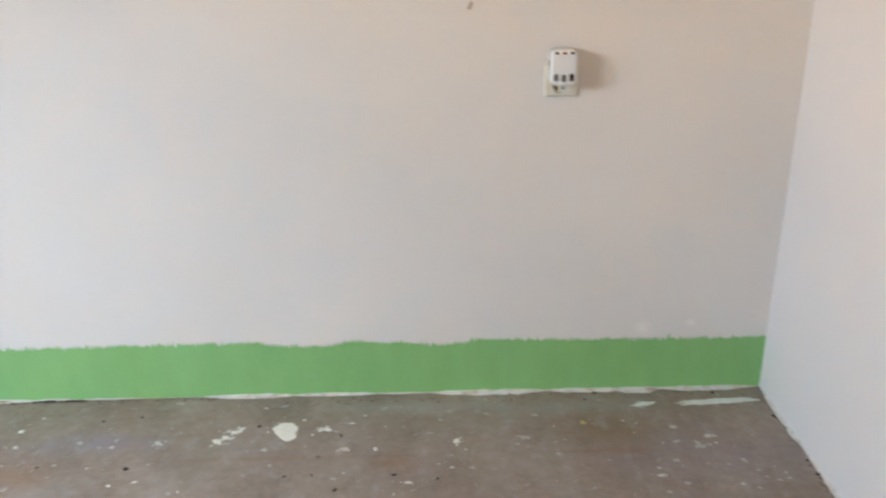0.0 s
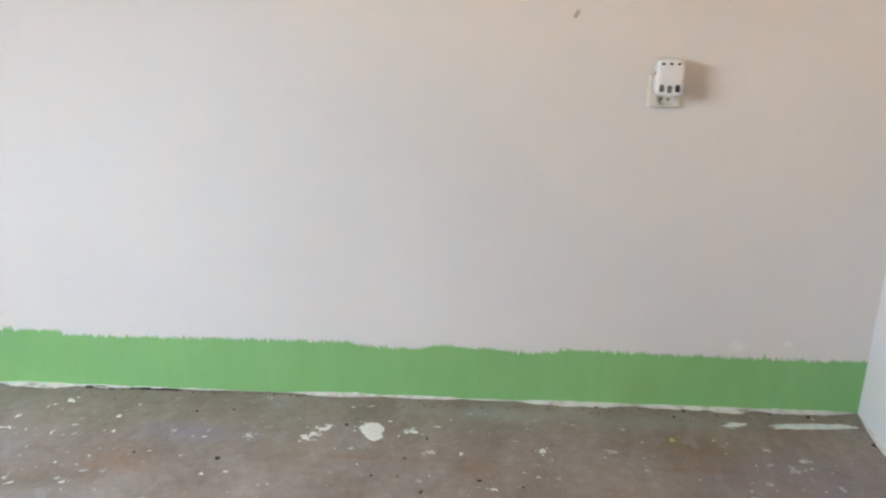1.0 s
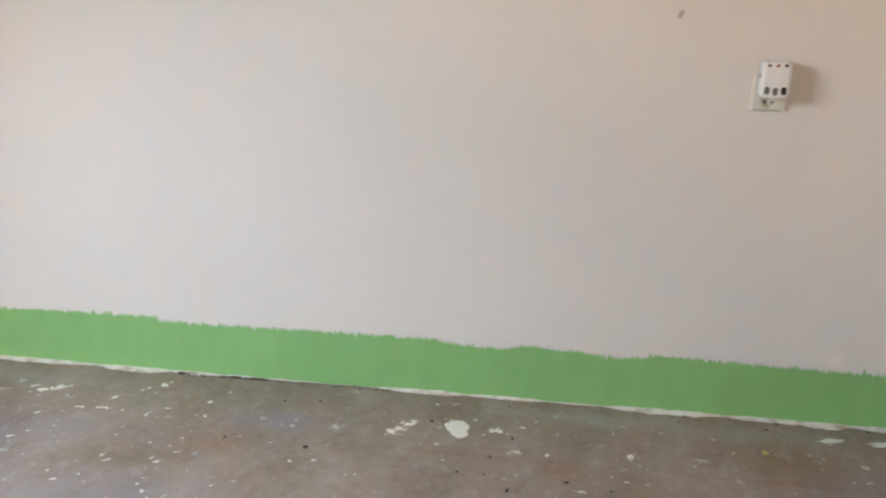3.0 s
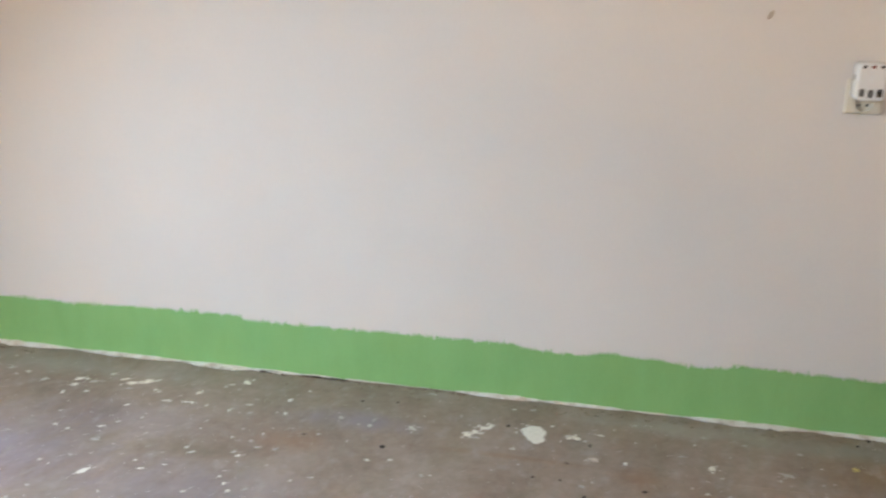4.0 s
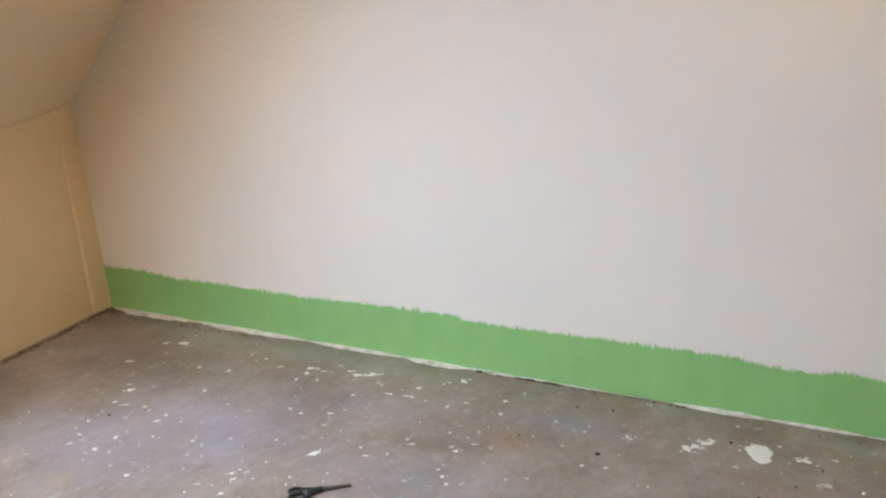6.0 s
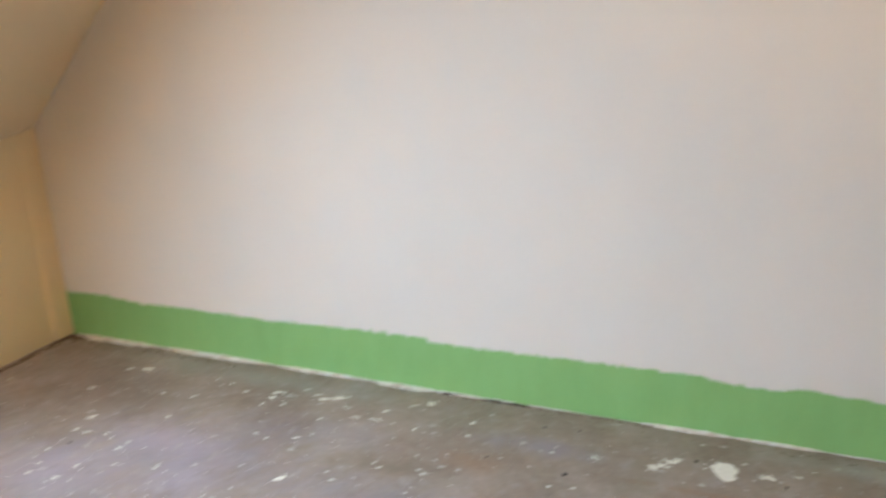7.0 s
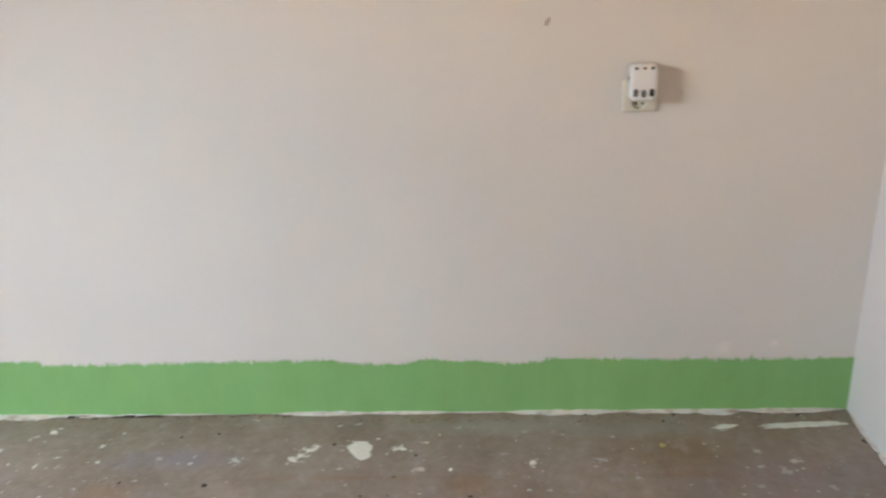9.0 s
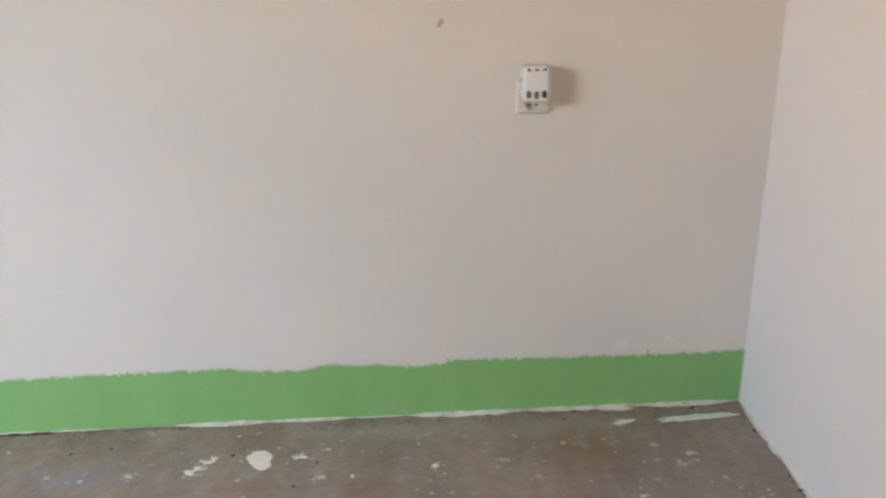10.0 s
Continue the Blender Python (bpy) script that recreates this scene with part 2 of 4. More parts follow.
def box(lo, hi, bevel=0.0, segs=2):
    bm = bmesh.new()
    bmesh.ops.create_cube(bm, size=1)
    lo, hi = Vector(lo), Vector(hi)
    bmesh.ops.transform(bm, matrix=Matrix.Translation((lo + hi) / 2) @ Matrix.Diagonal((*(hi - lo), 1)), verts=bm.verts)
    if bevel:
        bmesh.ops.bevel(bm, geom=bm.edges[:], offset=bevel, segments=segs, profile=0.5, affect="EDGES")
    return bm


def prism(outline, push):
    """A solid from a flat outline (3D points) pushed along a vector."""
    bm = bmesh.new()
    a = [bm.verts.new(p) for p in outline]
    b = [bm.verts.new(Vector(p) + Vector(push)) for p in outline]
    bm.faces.new(a)
    bm.faces.new(b[::-1])
    for i in range(len(a)):
        j = (i + 1) % len(a)
        bm.faces.new((a[j], a[i], b[i], b[j]))
    return bm


def ring_panel(outer, inner, push):
    """A slab with a four-sided opening through it."""
    bm = bmesh.new()
    push = Vector(push)
    rows = [[bm.verts.new(Vector(p) + q) for p in pts] for q in (Vector(), push) for pts in (outer, inner)]
    fo, fi, bo, bi = rows
    for i in range(4):
        j = (i + 1) % 4
        bm.faces.new((fo[i], fo[j], fi[j], fi[i]))
        bm.faces.new((bo[j], bo[i], bi[i], bi[j]))
        bm.faces.new((fo[j], fo[i], bo[i], bo[j]))
        bm.faces.new((fi[i], fi[j], bi[j], bi[i]))
    return bm


def tube(points, radius, sides=8, closed=False, flat=1.0):
    """A bar of round or flattened section along points in a plane of equal height."""
    bm = bmesh.new()
    rings = []
    count = len(points)
    for i, p in enumerate(points):
        a = points[(i - 1) % count] if closed or i else points[i]
        b = points[(i + 1) % count] if closed or i < count - 1 else points[i]
        d = (Vector(b) - Vector(a)).normalized()
        side = d.cross(Vector((0, 0, 1))).normalized()
        rings.append([bm.verts.new(Vector(p) + side * radius * math.cos(k * math.tau / sides) + Vector((0, 0, radius * flat * math.sin(k * math.tau / sides)))) for k in range(sides)])
    for i in range(count if closed else count - 1):
        r, s = rings[i], rings[(i + 1) % count]
        for k in range(sides):
            bm.faces.new((r[k], r[(k + 1) % sides], s[(k + 1) % sides], s[k]))
    if not closed:
        bm.faces.new(rings[0])
        bm.faces.new(rings[-1][::-1])
    return bm


# ---- the room ----
wall_north = part("wall_north", prism([(KNEE_X - 0.2, 0, -0.1), (0.2, 0, -0.1), (0.2, 0, TOP + 0.2), (RIDGE_X - 0.2, 0, TOP + 0.2), (KNEE_X - 0.2, 0, KNEE_Z + 0.15)], (0, DEEP, 0)), WALL)
tagged(wall_north, "white painted gable wall with a ragged green band along its foot", "wall", kind="structure")
wall_east = part("wall_east", box((0, BACK, -0.1), (DEEP, 0.0, TOP + 0.1)), SIDE)
tagged(wall_east, "plain white painted side wall meeting the gable wall", "wall", kind="structure")
wall_south = part("wall_south", box((KNEE_X - 0.2, BACK - DEEP, -0.1), (0.2, BACK, TOP + 0.2)), CEIL)
tagged(wall_south, "plain cream painted wall closing the attic room", "wall", kind="structure")
# the knee wall runs a little out of square
SKEW = 0.07
wall_west = part("wall_west", prism([(KNEE_X, 0, -0.1), (KNEE_X, 0, KNEE_Z + 0.01), (KNEE_X - 0.5, 0, KNEE_Z + 0.01), (KNEE_X - 0.5, 0, -0.1)], (-SKEW * BACK, BACK, 0)), CREAM)
tagged(wall_west, "low cream painted knee wall under the roof slope", "wall", kind="structure")
lo, hi = KNEE_Z - 0.02, TOP + 0.02
slope_outer = [on_slope(lo, 0.0), on_slope(lo, BACK), on_slope(hi, BACK), on_slope(hi, 0.0)]
slope_inner = [on_slope(WIN_Z0, WIN_Y + WIN_W / 2), on_slope(WIN_Z0, WIN_Y - WIN_W / 2), on_slope(WIN_Z1, WIN_Y - WIN_W / 2), on_slope(WIN_Z1, WIN_Y + WIN_W / 2)]
roof_slope = part("sloped_ceiling", ring_panel(slope_outer, slope_inner, -slope_in * 0.32), CEIL)
tagged(roof_slope, "cream painted sloping attic ceiling above the knee wall", "ceiling", kind="structure")
ceiling = part("ceiling", box((RIDGE_X - 0.05, BACK, TOP), (0.1, 0.0, TOP + 0.12)), CEIL)
tagged(ceiling, "flat cream painted attic ceiling", "ceiling", kind="structure")

# roof window in the slope
window_1 = tagged(new("window_1"), "roof window set in the sloping ceiling", "window", kind="structure")
inset = 0.06
win_frame_in = [on_slope(WIN_Z0 + inset, WIN_Y + WIN_W / 2 - inset), on_slope(WIN_Z0 + inset, WIN_Y - WIN_W / 2 + inset), on_slope(WIN_Z1 - inset, WIN_Y - WIN_W / 2 + inset), on_slope(WIN_Z1 - inset, WIN_Y + WIN_W / 2 - inset)]
bm = ring_panel(slope_inner, win_frame_in, -slope_in * 0.05)
bmesh.ops.translate(bm, vec=-slope_in * 0.24, verts=bm.verts)
part("window_frame", bm, FRAME, window_1)
bm = prism([p - slope_in * 0.27 for p in win_frame_in], -slope_in * 0.006)
pane = part("pane", bm, glass, window_1)
pane.visible_shadow = False

# plaster fill where the slope bends into the knee wall, growing away from the gable
bm = bmesh.new()
prev = None
for i in range(61):
    y = BACK * (i / 60) ** 2
    g = min(0.12 * -y, 0.07)
    foot = Vector((KNEE_X - SKEW * y + 0.001, y, KNEE_Z - g))
    out = (foot - on_slope(KNEE_Z, y)).dot(slope_in) + 0.001
    up = (foot - on_slope(KNEE_Z, y)).dot(slope_dir)
    start = on_slope(KNEE_Z, y) + slope_dir * up
    pts = [foot + Vector((-0.03, 0, 0))] + [start + slope_dir * (0.30 * k / 12) + slope_in * (out * (1 - k / 12) ** 2 - 0.0005 * k / 12) for k in range(13)]
    row = [bm.verts.new(p) for p in pts]
    if prev:
        for k in range(len(row) - 1):
            bm.faces.new((prev[k], prev[k + 1], row[k + 1], row[k]))
    prev = row
cove = part("plaster_cove", bm, CEIL, smooth=True)
tagged(cove, "cream painted plaster cove between knee wall and slope", "trim", kind="structure")

# corner board between knee wall and gable, dying into the plaster at its top
bm = box((KNEE_X - 0.03, -0.082, 0.002), (KNEE_X + 0.024, 0.004, KNEE_Z + 0.03), 0.008, 4)
bmesh.ops.bisect_plane(bm, geom=bm.verts[:] + bm.edges[:] + bm.faces[:], plane_co=(0, 0, 0.35), plane_no=(0, 0, 1))
for v in bm.verts:
    if v.co.x > KNEE_X - 0.015:
        v.co.x -= 0.019 * max(0.0, v.co.z / KNEE_Z) ** 0.8
board = part("corner_board", bm, CREAM)
tagged(board, "cream painted board in the corner of the knee wall", "trim", kind="structure")

# ---- floor: sheets with narrow joints over a dark base ----
floor = part("floor", box((KNEE_X - 0.2, BACK - 0.1, -0.06), (0.12, 0.1, -0.012)), SUBFLOOR)
tagged(floor, "worn grey-brown floor sheets spattered with white paint", "floor", kind="structure")


def floor_sheet(x0, x1, y0, y1):
    g = 0.0004
    bm = box((x0, y0 + g, -0.012), (x1, y1 - g, 0.0))
    part("floor_sheet", bm, FLOOR, floor)


floor_sheet(-2.05, 0.1, -0.297, 0.1)
floor_sheet(-2.05, 0.1, -1.52, -0.297)
floor_sheet(-3.95, -2.05, -1.52, 0.1)
floor_sheet(-3.95, 0.1, -2.90, -1.52)
floor_sheet(-3.95, 0.1, BACK - 0.1, -2.90)

# ---- green band ----
# height of the band's top edge along the wall, roller stroke by roller stroke
STROKES = [(0.0, 0.158), (-0.28, 0.155), (-0.53, 0.158), (-0.65, 0.163), (-0.80, 0.164), (-0.85, 0.152), (-0.93, 0.150), (-0.99, 0.158),
           (-1.14, 0.164), (-1.21, 0.152), (-1.38, 0.156), (-1.40, 0.166), (-1.65, 0.164), (-2.05, 0.159), (-2.205, 0.159), (-2.22, 0.172),
           (-2.30, 0.172), (-2.50, 0.169), (-2.79, 0.160), (-3.10, 0.164), (-3.39, 0.160), (-3.52, 0.174), (-3.80, 0.170)]


def stroke_height(x):
    for (xa, za), (xb, zb) in zip(STROKES, STROKES[1:]):
        if xb <= x <= xa:
            return za + (zb - za) * (x - xa) / (xb - xa)
    return 0.16


def green_band():
    rng = random.Random(4)
    bm = bmesh.new()
    step = 0.0007
    count = int(-KNEE_X / step)
    # pointed bristle marks left by the brush, thicker in some stretches, with a few bare nicks
    bristles, bx = [], 0.01
    while bx > KNEE_X - 0.1:
        dense = 0.5 + 0.5 * noise.noise(Vector((bx * 9, 9.0, 0)))
        tall = (0.005 + 0.015 * dense) * rng.uniform(0.3, 1.15)
        if rng.random() < 0.14:
            tall = -rng.uniform(0.002, 0.008)
        bristles.append((bx, tall, rng.uniform(0.0013, 0.0034)))
        bx -= rng.uniform(0.002, 0.008)
    prev, near = None, 0
    for i in range(count + 1):
        x = -i * step
        rag = noise.noise(Vector((x * 60, 2.0, 0))) * 0.0022 + noise.noise(Vector((x * 17, 5.0, 0))) * 0.002
        while bristles[near][0] - 0.02 > x and near < len(bristles) - 1:
            near += 1
        hair = rng.uniform(-0.001, 0.0012)
        for bx, tall, wide in bristles[near:near + 16]:
            hair = max(hair, tall * (1 - abs(x - bx) / wide) if tall > 0 else hair)
            if tall < 0 and abs(x - bx) < wide:
                hair = tall * (1 - abs(x - bx) / wide)
        z = stroke_height(x) + rag + hair - 0.0025
        if abs(x + 0.272) < 0.0035:
            z += 0.017 - 3.0 * abs(x + 0.272)
        foot = 0.0015 + 0.002 * noise.noise(Vector((x * 25, 1.0, 3.0)))
        out = -0.0012 - 0.0006 * noise.noise(Vector((x * 40, 0, 7)))
        row = [bm.verts.new((x, 0.002, foot)), bm.verts.new((x, out, foot)), bm.verts.new((x, out, z)), bm.verts.new((x, 0.002, z + 0.0004))]
        if prev:
            for k in range(3):
                bm.faces.new((prev[k], prev[k + 1], row[k + 1], row[k]))
        prev = row
    return bm


part("painted_band", green_band(), GREEN, wall_north, "bright green paint band with a brushy upper edge")


# ---- broken plaster along the foot of the wall ----
def plaster_strip(x0, x1, depth, height, seed, mat=PLASTER, gap=0.0, owner=wall_north):
    """A ragged ledge of old plaster between wall and floor; two dark ones imitate a shaded gap."""
    bm = bmesh.new()
    prev = None
    count = max(4, int((x1 - x0) / 0.004))
    for i in range(count + 1):
        x = x0 + (x1 - x0) * i / count
        ends = min(1, 3.5 * i / count + 0.1, 3.5 * (count - i) / count + 0.1)
        w = noise.noise(Vector((x * 22, seed, 0))) * 0.5 + noise.noise(Vector((x * 75, seed, 4))) * 0.4 + noise.noise(Vector((x * 190, seed, 6))) * 0.3
        d = max(0.002, depth * (1 + 0.75 * w)) * ends
        h = max(0.002, height * (1 + 0.4 * noise.noise(Vector((x * 30, seed, 8))))) * (0.4 + 0.6 * ends)
        row = [bm.verts.new(p) for p in ((x, -gap, 0.0), (x, -gap, h), (x, -gap - d * 0.55, h * 0.75), (x, -gap - d, 0.0035 + 0.001 * w), (x, -gap - d * 1.02, 0.0))]
        if prev:
            for k in range(4):
                bm.faces.new((prev[k], prev[k + 1], row[k + 1], row[k]))
        prev = row
    if owner is wall_east:
        for v in bm.verts:
            v.co = Vector((v.co.y, v.co.x, v.co.z))
    part("plaster_edge", bm, mat, owner)


plaster_strip(-3.72, -3.30, 0.026, 0.008, 1)
plaster_strip(-3.30, -2.80, 0.019, 0.009, 2)
plaster_strip(-2.80, -2.42, 0.015, 0.007, 3)
plaster_strip(-2.42, -2.18, 0.022, 0.006, 4)
plaster_strip(-2.20, -2.03, 0.010, 0.006, 5, gap=0.003)
plaster_strip(-2.03, -1.91, 0.007, 0.006, 6, gap=0.004)
# two dark strips imitate the shade in the gap under the plaster
plaster_strip(-2.175, -2.07, 0.005, 0.005, 21, DEBRIS_AND_GAP, gap=0.009)
plaster_strip(-2.03, -1.885, 0.005, 0.005, 22, DEBRIS_AND_GAP, gap=0.008)
plaster_strip(-1.90, -1.75, 0.004, 0.004, 7)
plaster_strip(-1.56, -1.30, 0.012, 0.008, 8)
plaster_strip(-1.32, -1.08, 0.008, 0.007, 9)
plaster_strip(-1.08, -0.93, 0.004, 0.004, 10)
plaster_strip(-0.93, -0.60, 0.018, 0.007, 11)
plaster_strip(-0.62, -0.36, 0.014, 0.006, 12)
plaster_strip(-0.42, -0.28, 0.024, 0.006, 13)
plaster_strip(-0.30, -0.01, 0.017, 0.006, 14)
plaster_strip(-0.32, -0.02, 0.010, 0.006, 31, owner=wall_east)
plaster_strip(-0.75, -0.28, 0.009, 0.006, 32, owner=wall_east)
plaster_strip(-1.30, -0.72, 0.008, 0.006, 33, owner=wall_east)


def dirt_line(points, count, spread, size, seed, name, label):
    """Loose grit along a joint, too fine to count."""
    rng = random.Random(seed)
    verts, faces = [], []
    a, b = Vector(points[0]), Vector(points[1])
    for _ in range(count):
        c = a.lerp(b, rng.random()) + Vector((rng.gauss(0, spread), rng.gauss(0, spread), 0))
        s = size * rng.uniform(0.3, 1.0) ** 1.5
        k = len(verts)
        for dx, dy, dz in ((-1, -0.6, 0), (1, -0.7, 0), (0.7, 0.9, 0), (-0.8, 0.7, 0), (0.1, 0.0, 0.8)):
            verts.append((c.x + s * dx * rng.uniform(0.6, 1.2), c.y + s * dy * rng.uniform(0.6, 1.2), max(0.0, c.z) + s * dz))
        faces += [(k, k + 1, k + 4), (k + 1, k + 2, k + 4), (k + 2, k + 3, k + 4), (k + 3, k, k + 4)]
    me = bpy.data.meshes.new(name)
    me.from_pydata(verts, [], faces)
    me.materials.append(DIRT)
    ob = new(name, me)
    tagged(ob, label, "grit", kind="stuff")


dirt_line([(KNEE_X + 0.03, -0.02, 0), (KNEE_X - SKEW * BACK * 0.4 + 0.012, BACK * 0.4, 0)], 1500, 0.010, 0.0068, 1, "grit_line", "brown grit along the foot of the knee wall")
dirt_line([(-0.012, -0.05, 0), (-0.012, -1.1, 0)], 130, 0.006, 0.0045, 2, "grit_line", "brown grit along the foot of the side wall")
dirt_line([(-1.92, -0.012, 0), (-1.50, -0.012, 0)], 110, 0.005, 0.0045, 3, "grit_line", "brown grit under the green band")
# these two dark runs also imitate shade in the gap below the plaster
dirt_line([(-2.17, -0.016, 0), (-2.05, -0.014, 0)], 60, 0.002, 0.004, 6, "grit_line", "dark crumbs that also stand in for the shaded gap under the old plaster")
dirt_line([(-2.03, -0.013, 0), (-1.88, -0.011, 0)], 90, 0.002, 0.004, 7, "grit_line", "dark crumbs that also stand in for the shaded gap under the old plaster")
dirt_line([(-3.73, -0.03, 0), (-3.66, -0.03, 0)], 110, 0.012, 0.007, 8, "grit_line", "brown grit heaped in the corner")
dirt_line([(-3.70, -0.04, 0), (-2.9, -0.045, 0)], 60, 0.009, 0.005, 5, "grit_line", "brown grit under the gable wall")
dirt_line([(-3.34, -0.040, 0), (-3.02, -0.036, 0)], 22, 0.005, 0.006, 9, "grit_line", "dark crumbs of plaster under the gable wall")
dirt_line([(-2.15, -0.05, 0), (-1.2, -0.05, 0)], 70, 0.014, 0.0035, 12, "grit_line", "fine brown grit in front of the gable wall")
dirt_line([(-1.2, -0.035, 0), (-0.05, -0.035, 0)], 80, 0.012, 0.004, 13, "grit_line", "fine brown grit in front of the gable wall")

# ---- socket and plugged-in device ----
SX, SZ = -0.603, 0.873
socket = tagged(new("wall_socket"), "ivory plastic wall socket with a device plugged in", "socket")
socket.location = (SX, 0, SZ)


def disc(radius, y0, y1, sides=28, inner=0.0, sx=1.0, sz=1.0, square=1.0):
    """A disc or ring that faces the room, from depth y0 to y1; square below 1 fills out its corners."""

    def bow(c):
        return math.copysign(abs(c) ** square, c)

    bm = bmesh.new()
    loops = []
    for r, y in ((radius, y0), (radius, y1)) + (((inner, y1), (inner, y0)) if inner else ()):
        loops.append([bm.verts.new((r * sx * bow(math.cos(k * math.tau / sides)), y, r * sz * bow(math.sin(k * math.tau / sides)))) for k in range(sides)])
    m = len(loops)
    for a in range(m if inner else m - 1):
        p, q = loops[a], loops[(a + 1) % m]
        for k in range(sides):
            bm.faces.new((p[k], p[(k + 1) % sides], q[(k + 1) % sides], q[k]))
    if not inner:
        bm.faces.new(loops[0])
        bm.faces.new(loops[1][::-1])
    return bm


def socket_plate():
    """Square cover plate with a round well in the middle."""
    bm = bmesh.new()
    half, sides = 0.0398, 32
    loops = []

    def loop(r, y, square, down=0.0):
        pts = []
        for k in range(sides):
            a = k * math.tau / sides
            c, s = math.cos(a), math.sin(a)
            f = r / max(abs(c), abs(s)) if square else r
            if square:
                f = min(f, r * 1.39)
            pts.append(bm.verts.new((f * c, y, f * s - down)))
        loops.append(pts)

    loop(half, 0.0, True)
    loop(half, -0.008, True)
    loop(half - 0.003, -0.011, True)
    loop(0.0215, -0.0125, False, 0.013)
    loop(0.0203, -0.0125, False, 0.013)
    loop(0.0190, -0.0012, False, 0.013)
    for p, q in zip(loops, loops[1:]):
        for k in range(sides):
            bm.faces.new((p[k], p[(k + 1) % sides], q[(k + 1) % sides], q[k]))
    bm.faces.new(loops[-1])
    return bm


plate = part("cover_plate", socket_plate(), IVORY, socket)
for sx in (-0.0085, 0.0085):
    bm = disc(0.0030, -0.0010, -0.0026, 12)
    bmesh.ops.translate(bm, vec=(sx, 0, -0.0205), verts=bm.verts)
    part("contact_hole", bm, HOLE, plate)

device = tagged(new("plug_in_device"), "white rounded plastic plug-in device with dark vents in the wall socket", "adapter")
device.location = (SX - 0.001, -0.013, 0.911)
body_bm = box((-0.0315, -0.048, -0.0415), (0.0315, 0.0, 0.0415))
upright = [e for e in body_bm.edges if abs(e.verts[0].co.y - e.verts[1].co.y) > 0.02]
bmesh.ops.bevel(body_bm, geom=upright, offset=0.012, segments=5, profile=0.5, affect="EDGES")
front = [e for e in body_bm.edges if e.verts[0].co.y < -0.047 and e.verts[1].co.y < -0.047 and len([f for f in e.link_faces if abs(f.normal.y) > 0.9]) == 1]
bmesh.ops.bevel(body_bm, geom=front, offset=0.007, segments=4, profile=0.5, affect="EDGES")
device_body = part("device_body", body_bm, PLASTIC, device, smooth=True)
bm = disc(0.0165, 0.010, -0.004, 24)
bmesh.ops.translate(bm, vec=(0, 0, -0.022), verts=bm.verts)
part("plug", bm, PLASTIC, device)
for k, mat in ((-1, HOLE), (0, RED_LED), (1, HOLE)):
    bm = disc(0.0042, -0.0475, -0.0494, 14, sz=0.75, square=0.7)
    bmesh.ops.translate(bm, vec=(k * 0.0185, 0.0012, 0.0345), verts=bm.verts)
    part("indicator", bm, mat, device_body)
for k, mat in ((-1, GREY_HOLE), (0, GREY_HOLE), (1, HOLE)):
    bm = disc(0.0056, -0.047, -0.0488, 20, sz=1.6, square=0.6)
    bmesh.ops.translate(bm, vec=(k * 0.0185, 0, -0.0225 - (0.002 if k == 0 else 0)), verts=bm.verts)
    part("vent", bm, mat, device_body)
part("side_switch", box((-0.0328, -0.026, 0.002), (-0.0310, -0.017, 0.014), 0.0006, 1), GREY_HOLE, device_body)

# small scuff high on the wall
bm = bmesh.new()
ring = [bm.verts.new((-0.824 + 0.0080 * math.cos(a) * 0.75 + 0.009 * math.sin(a) * 0.5, -0.0008, 1.050 + 0.0100 * math.sin(a) + 0.001 * math.cos(3 * a))) for a in [k * math.tau / 18 for k in range(18)]]
bm.faces.new(ring)
for f in bmesh.ops.extrude_face_region(bm, geom=bm.faces[:])["geom"]:
    if isinstance(f, bmesh.types.BMVert):
        f.co.y += 0.002
part("scuff_mark", bm, SCUFF, wall_north, "small grey-brown scuff on the white wall")


# ---- scissors on the floor ----
def scissors():
    root = tagged(new("scissors"), "closed scissors with black plastic handles lying on the floor", "scissors")
    root.matrix_world = pose(-2.300, -0.776, 0.0, 0, 0, 36) @ Matrix.Diagonal((0.955, 0.955, 1, 1))
    # along x: finger loops at the start, pivot in the middle, blade tips at the end
    for side, z, cx, cy, rx, ry in ((1, 0.0046, 0.014, 0.009, 0.0165, 0.0105), (-1, 0.0064, 0.022, -0.023, 0.025, 0.0135)):
        pts = [(cx + rx * math.cos(a), cy + ry * math.sin(a), z) for a in [k * math.tau / 24 for k in range(24)]]
        handle = part("handle", tube(pts, 0.0043, 8, True, 0.9), BLACK, root, smooth=True)
        arm = [(cx + rx * 0.7, cy * 0.95, z), (0.046, cy * 0.55, z), (0.062, cy * 0.2, z), (0.080, -side * 0.002, z)]
        part("handle_arm", tube(arm, 0.0098, 10, False, 0.45), BLACK, handle, smooth=True)
        y = -side * 0.001
        part("blade", prism([(0.066, y - 0.0060, z - 0.001), (0.090, y - 0.0062, z - 0.001), (0.148, y - 0.0042, z - 0.001), (0.154, y - 0.0005, z - 0.001), (0.149, y + 0.0042, z - 0.001), (0.090, y + 0.0062, z - 0.001), (0.066, y + 0.0060, z - 0.001)], (0, 0, 0.0016)), METAL, root)
    bm = bmesh.new()
    bmesh.ops.create_cone(bm, cap_ends=True, segments=16, radius1=0.0038, radius2=0.003, depth=0.003)
    bmesh.ops.translate(bm, vec=(0.082, 0, 0.0085), verts=bm.verts)
    part("pivot_screw", bm, METAL, root)


scissors()

# ---- paint drops and crumbs on the floor ----
drop_rng = random.Random(11)


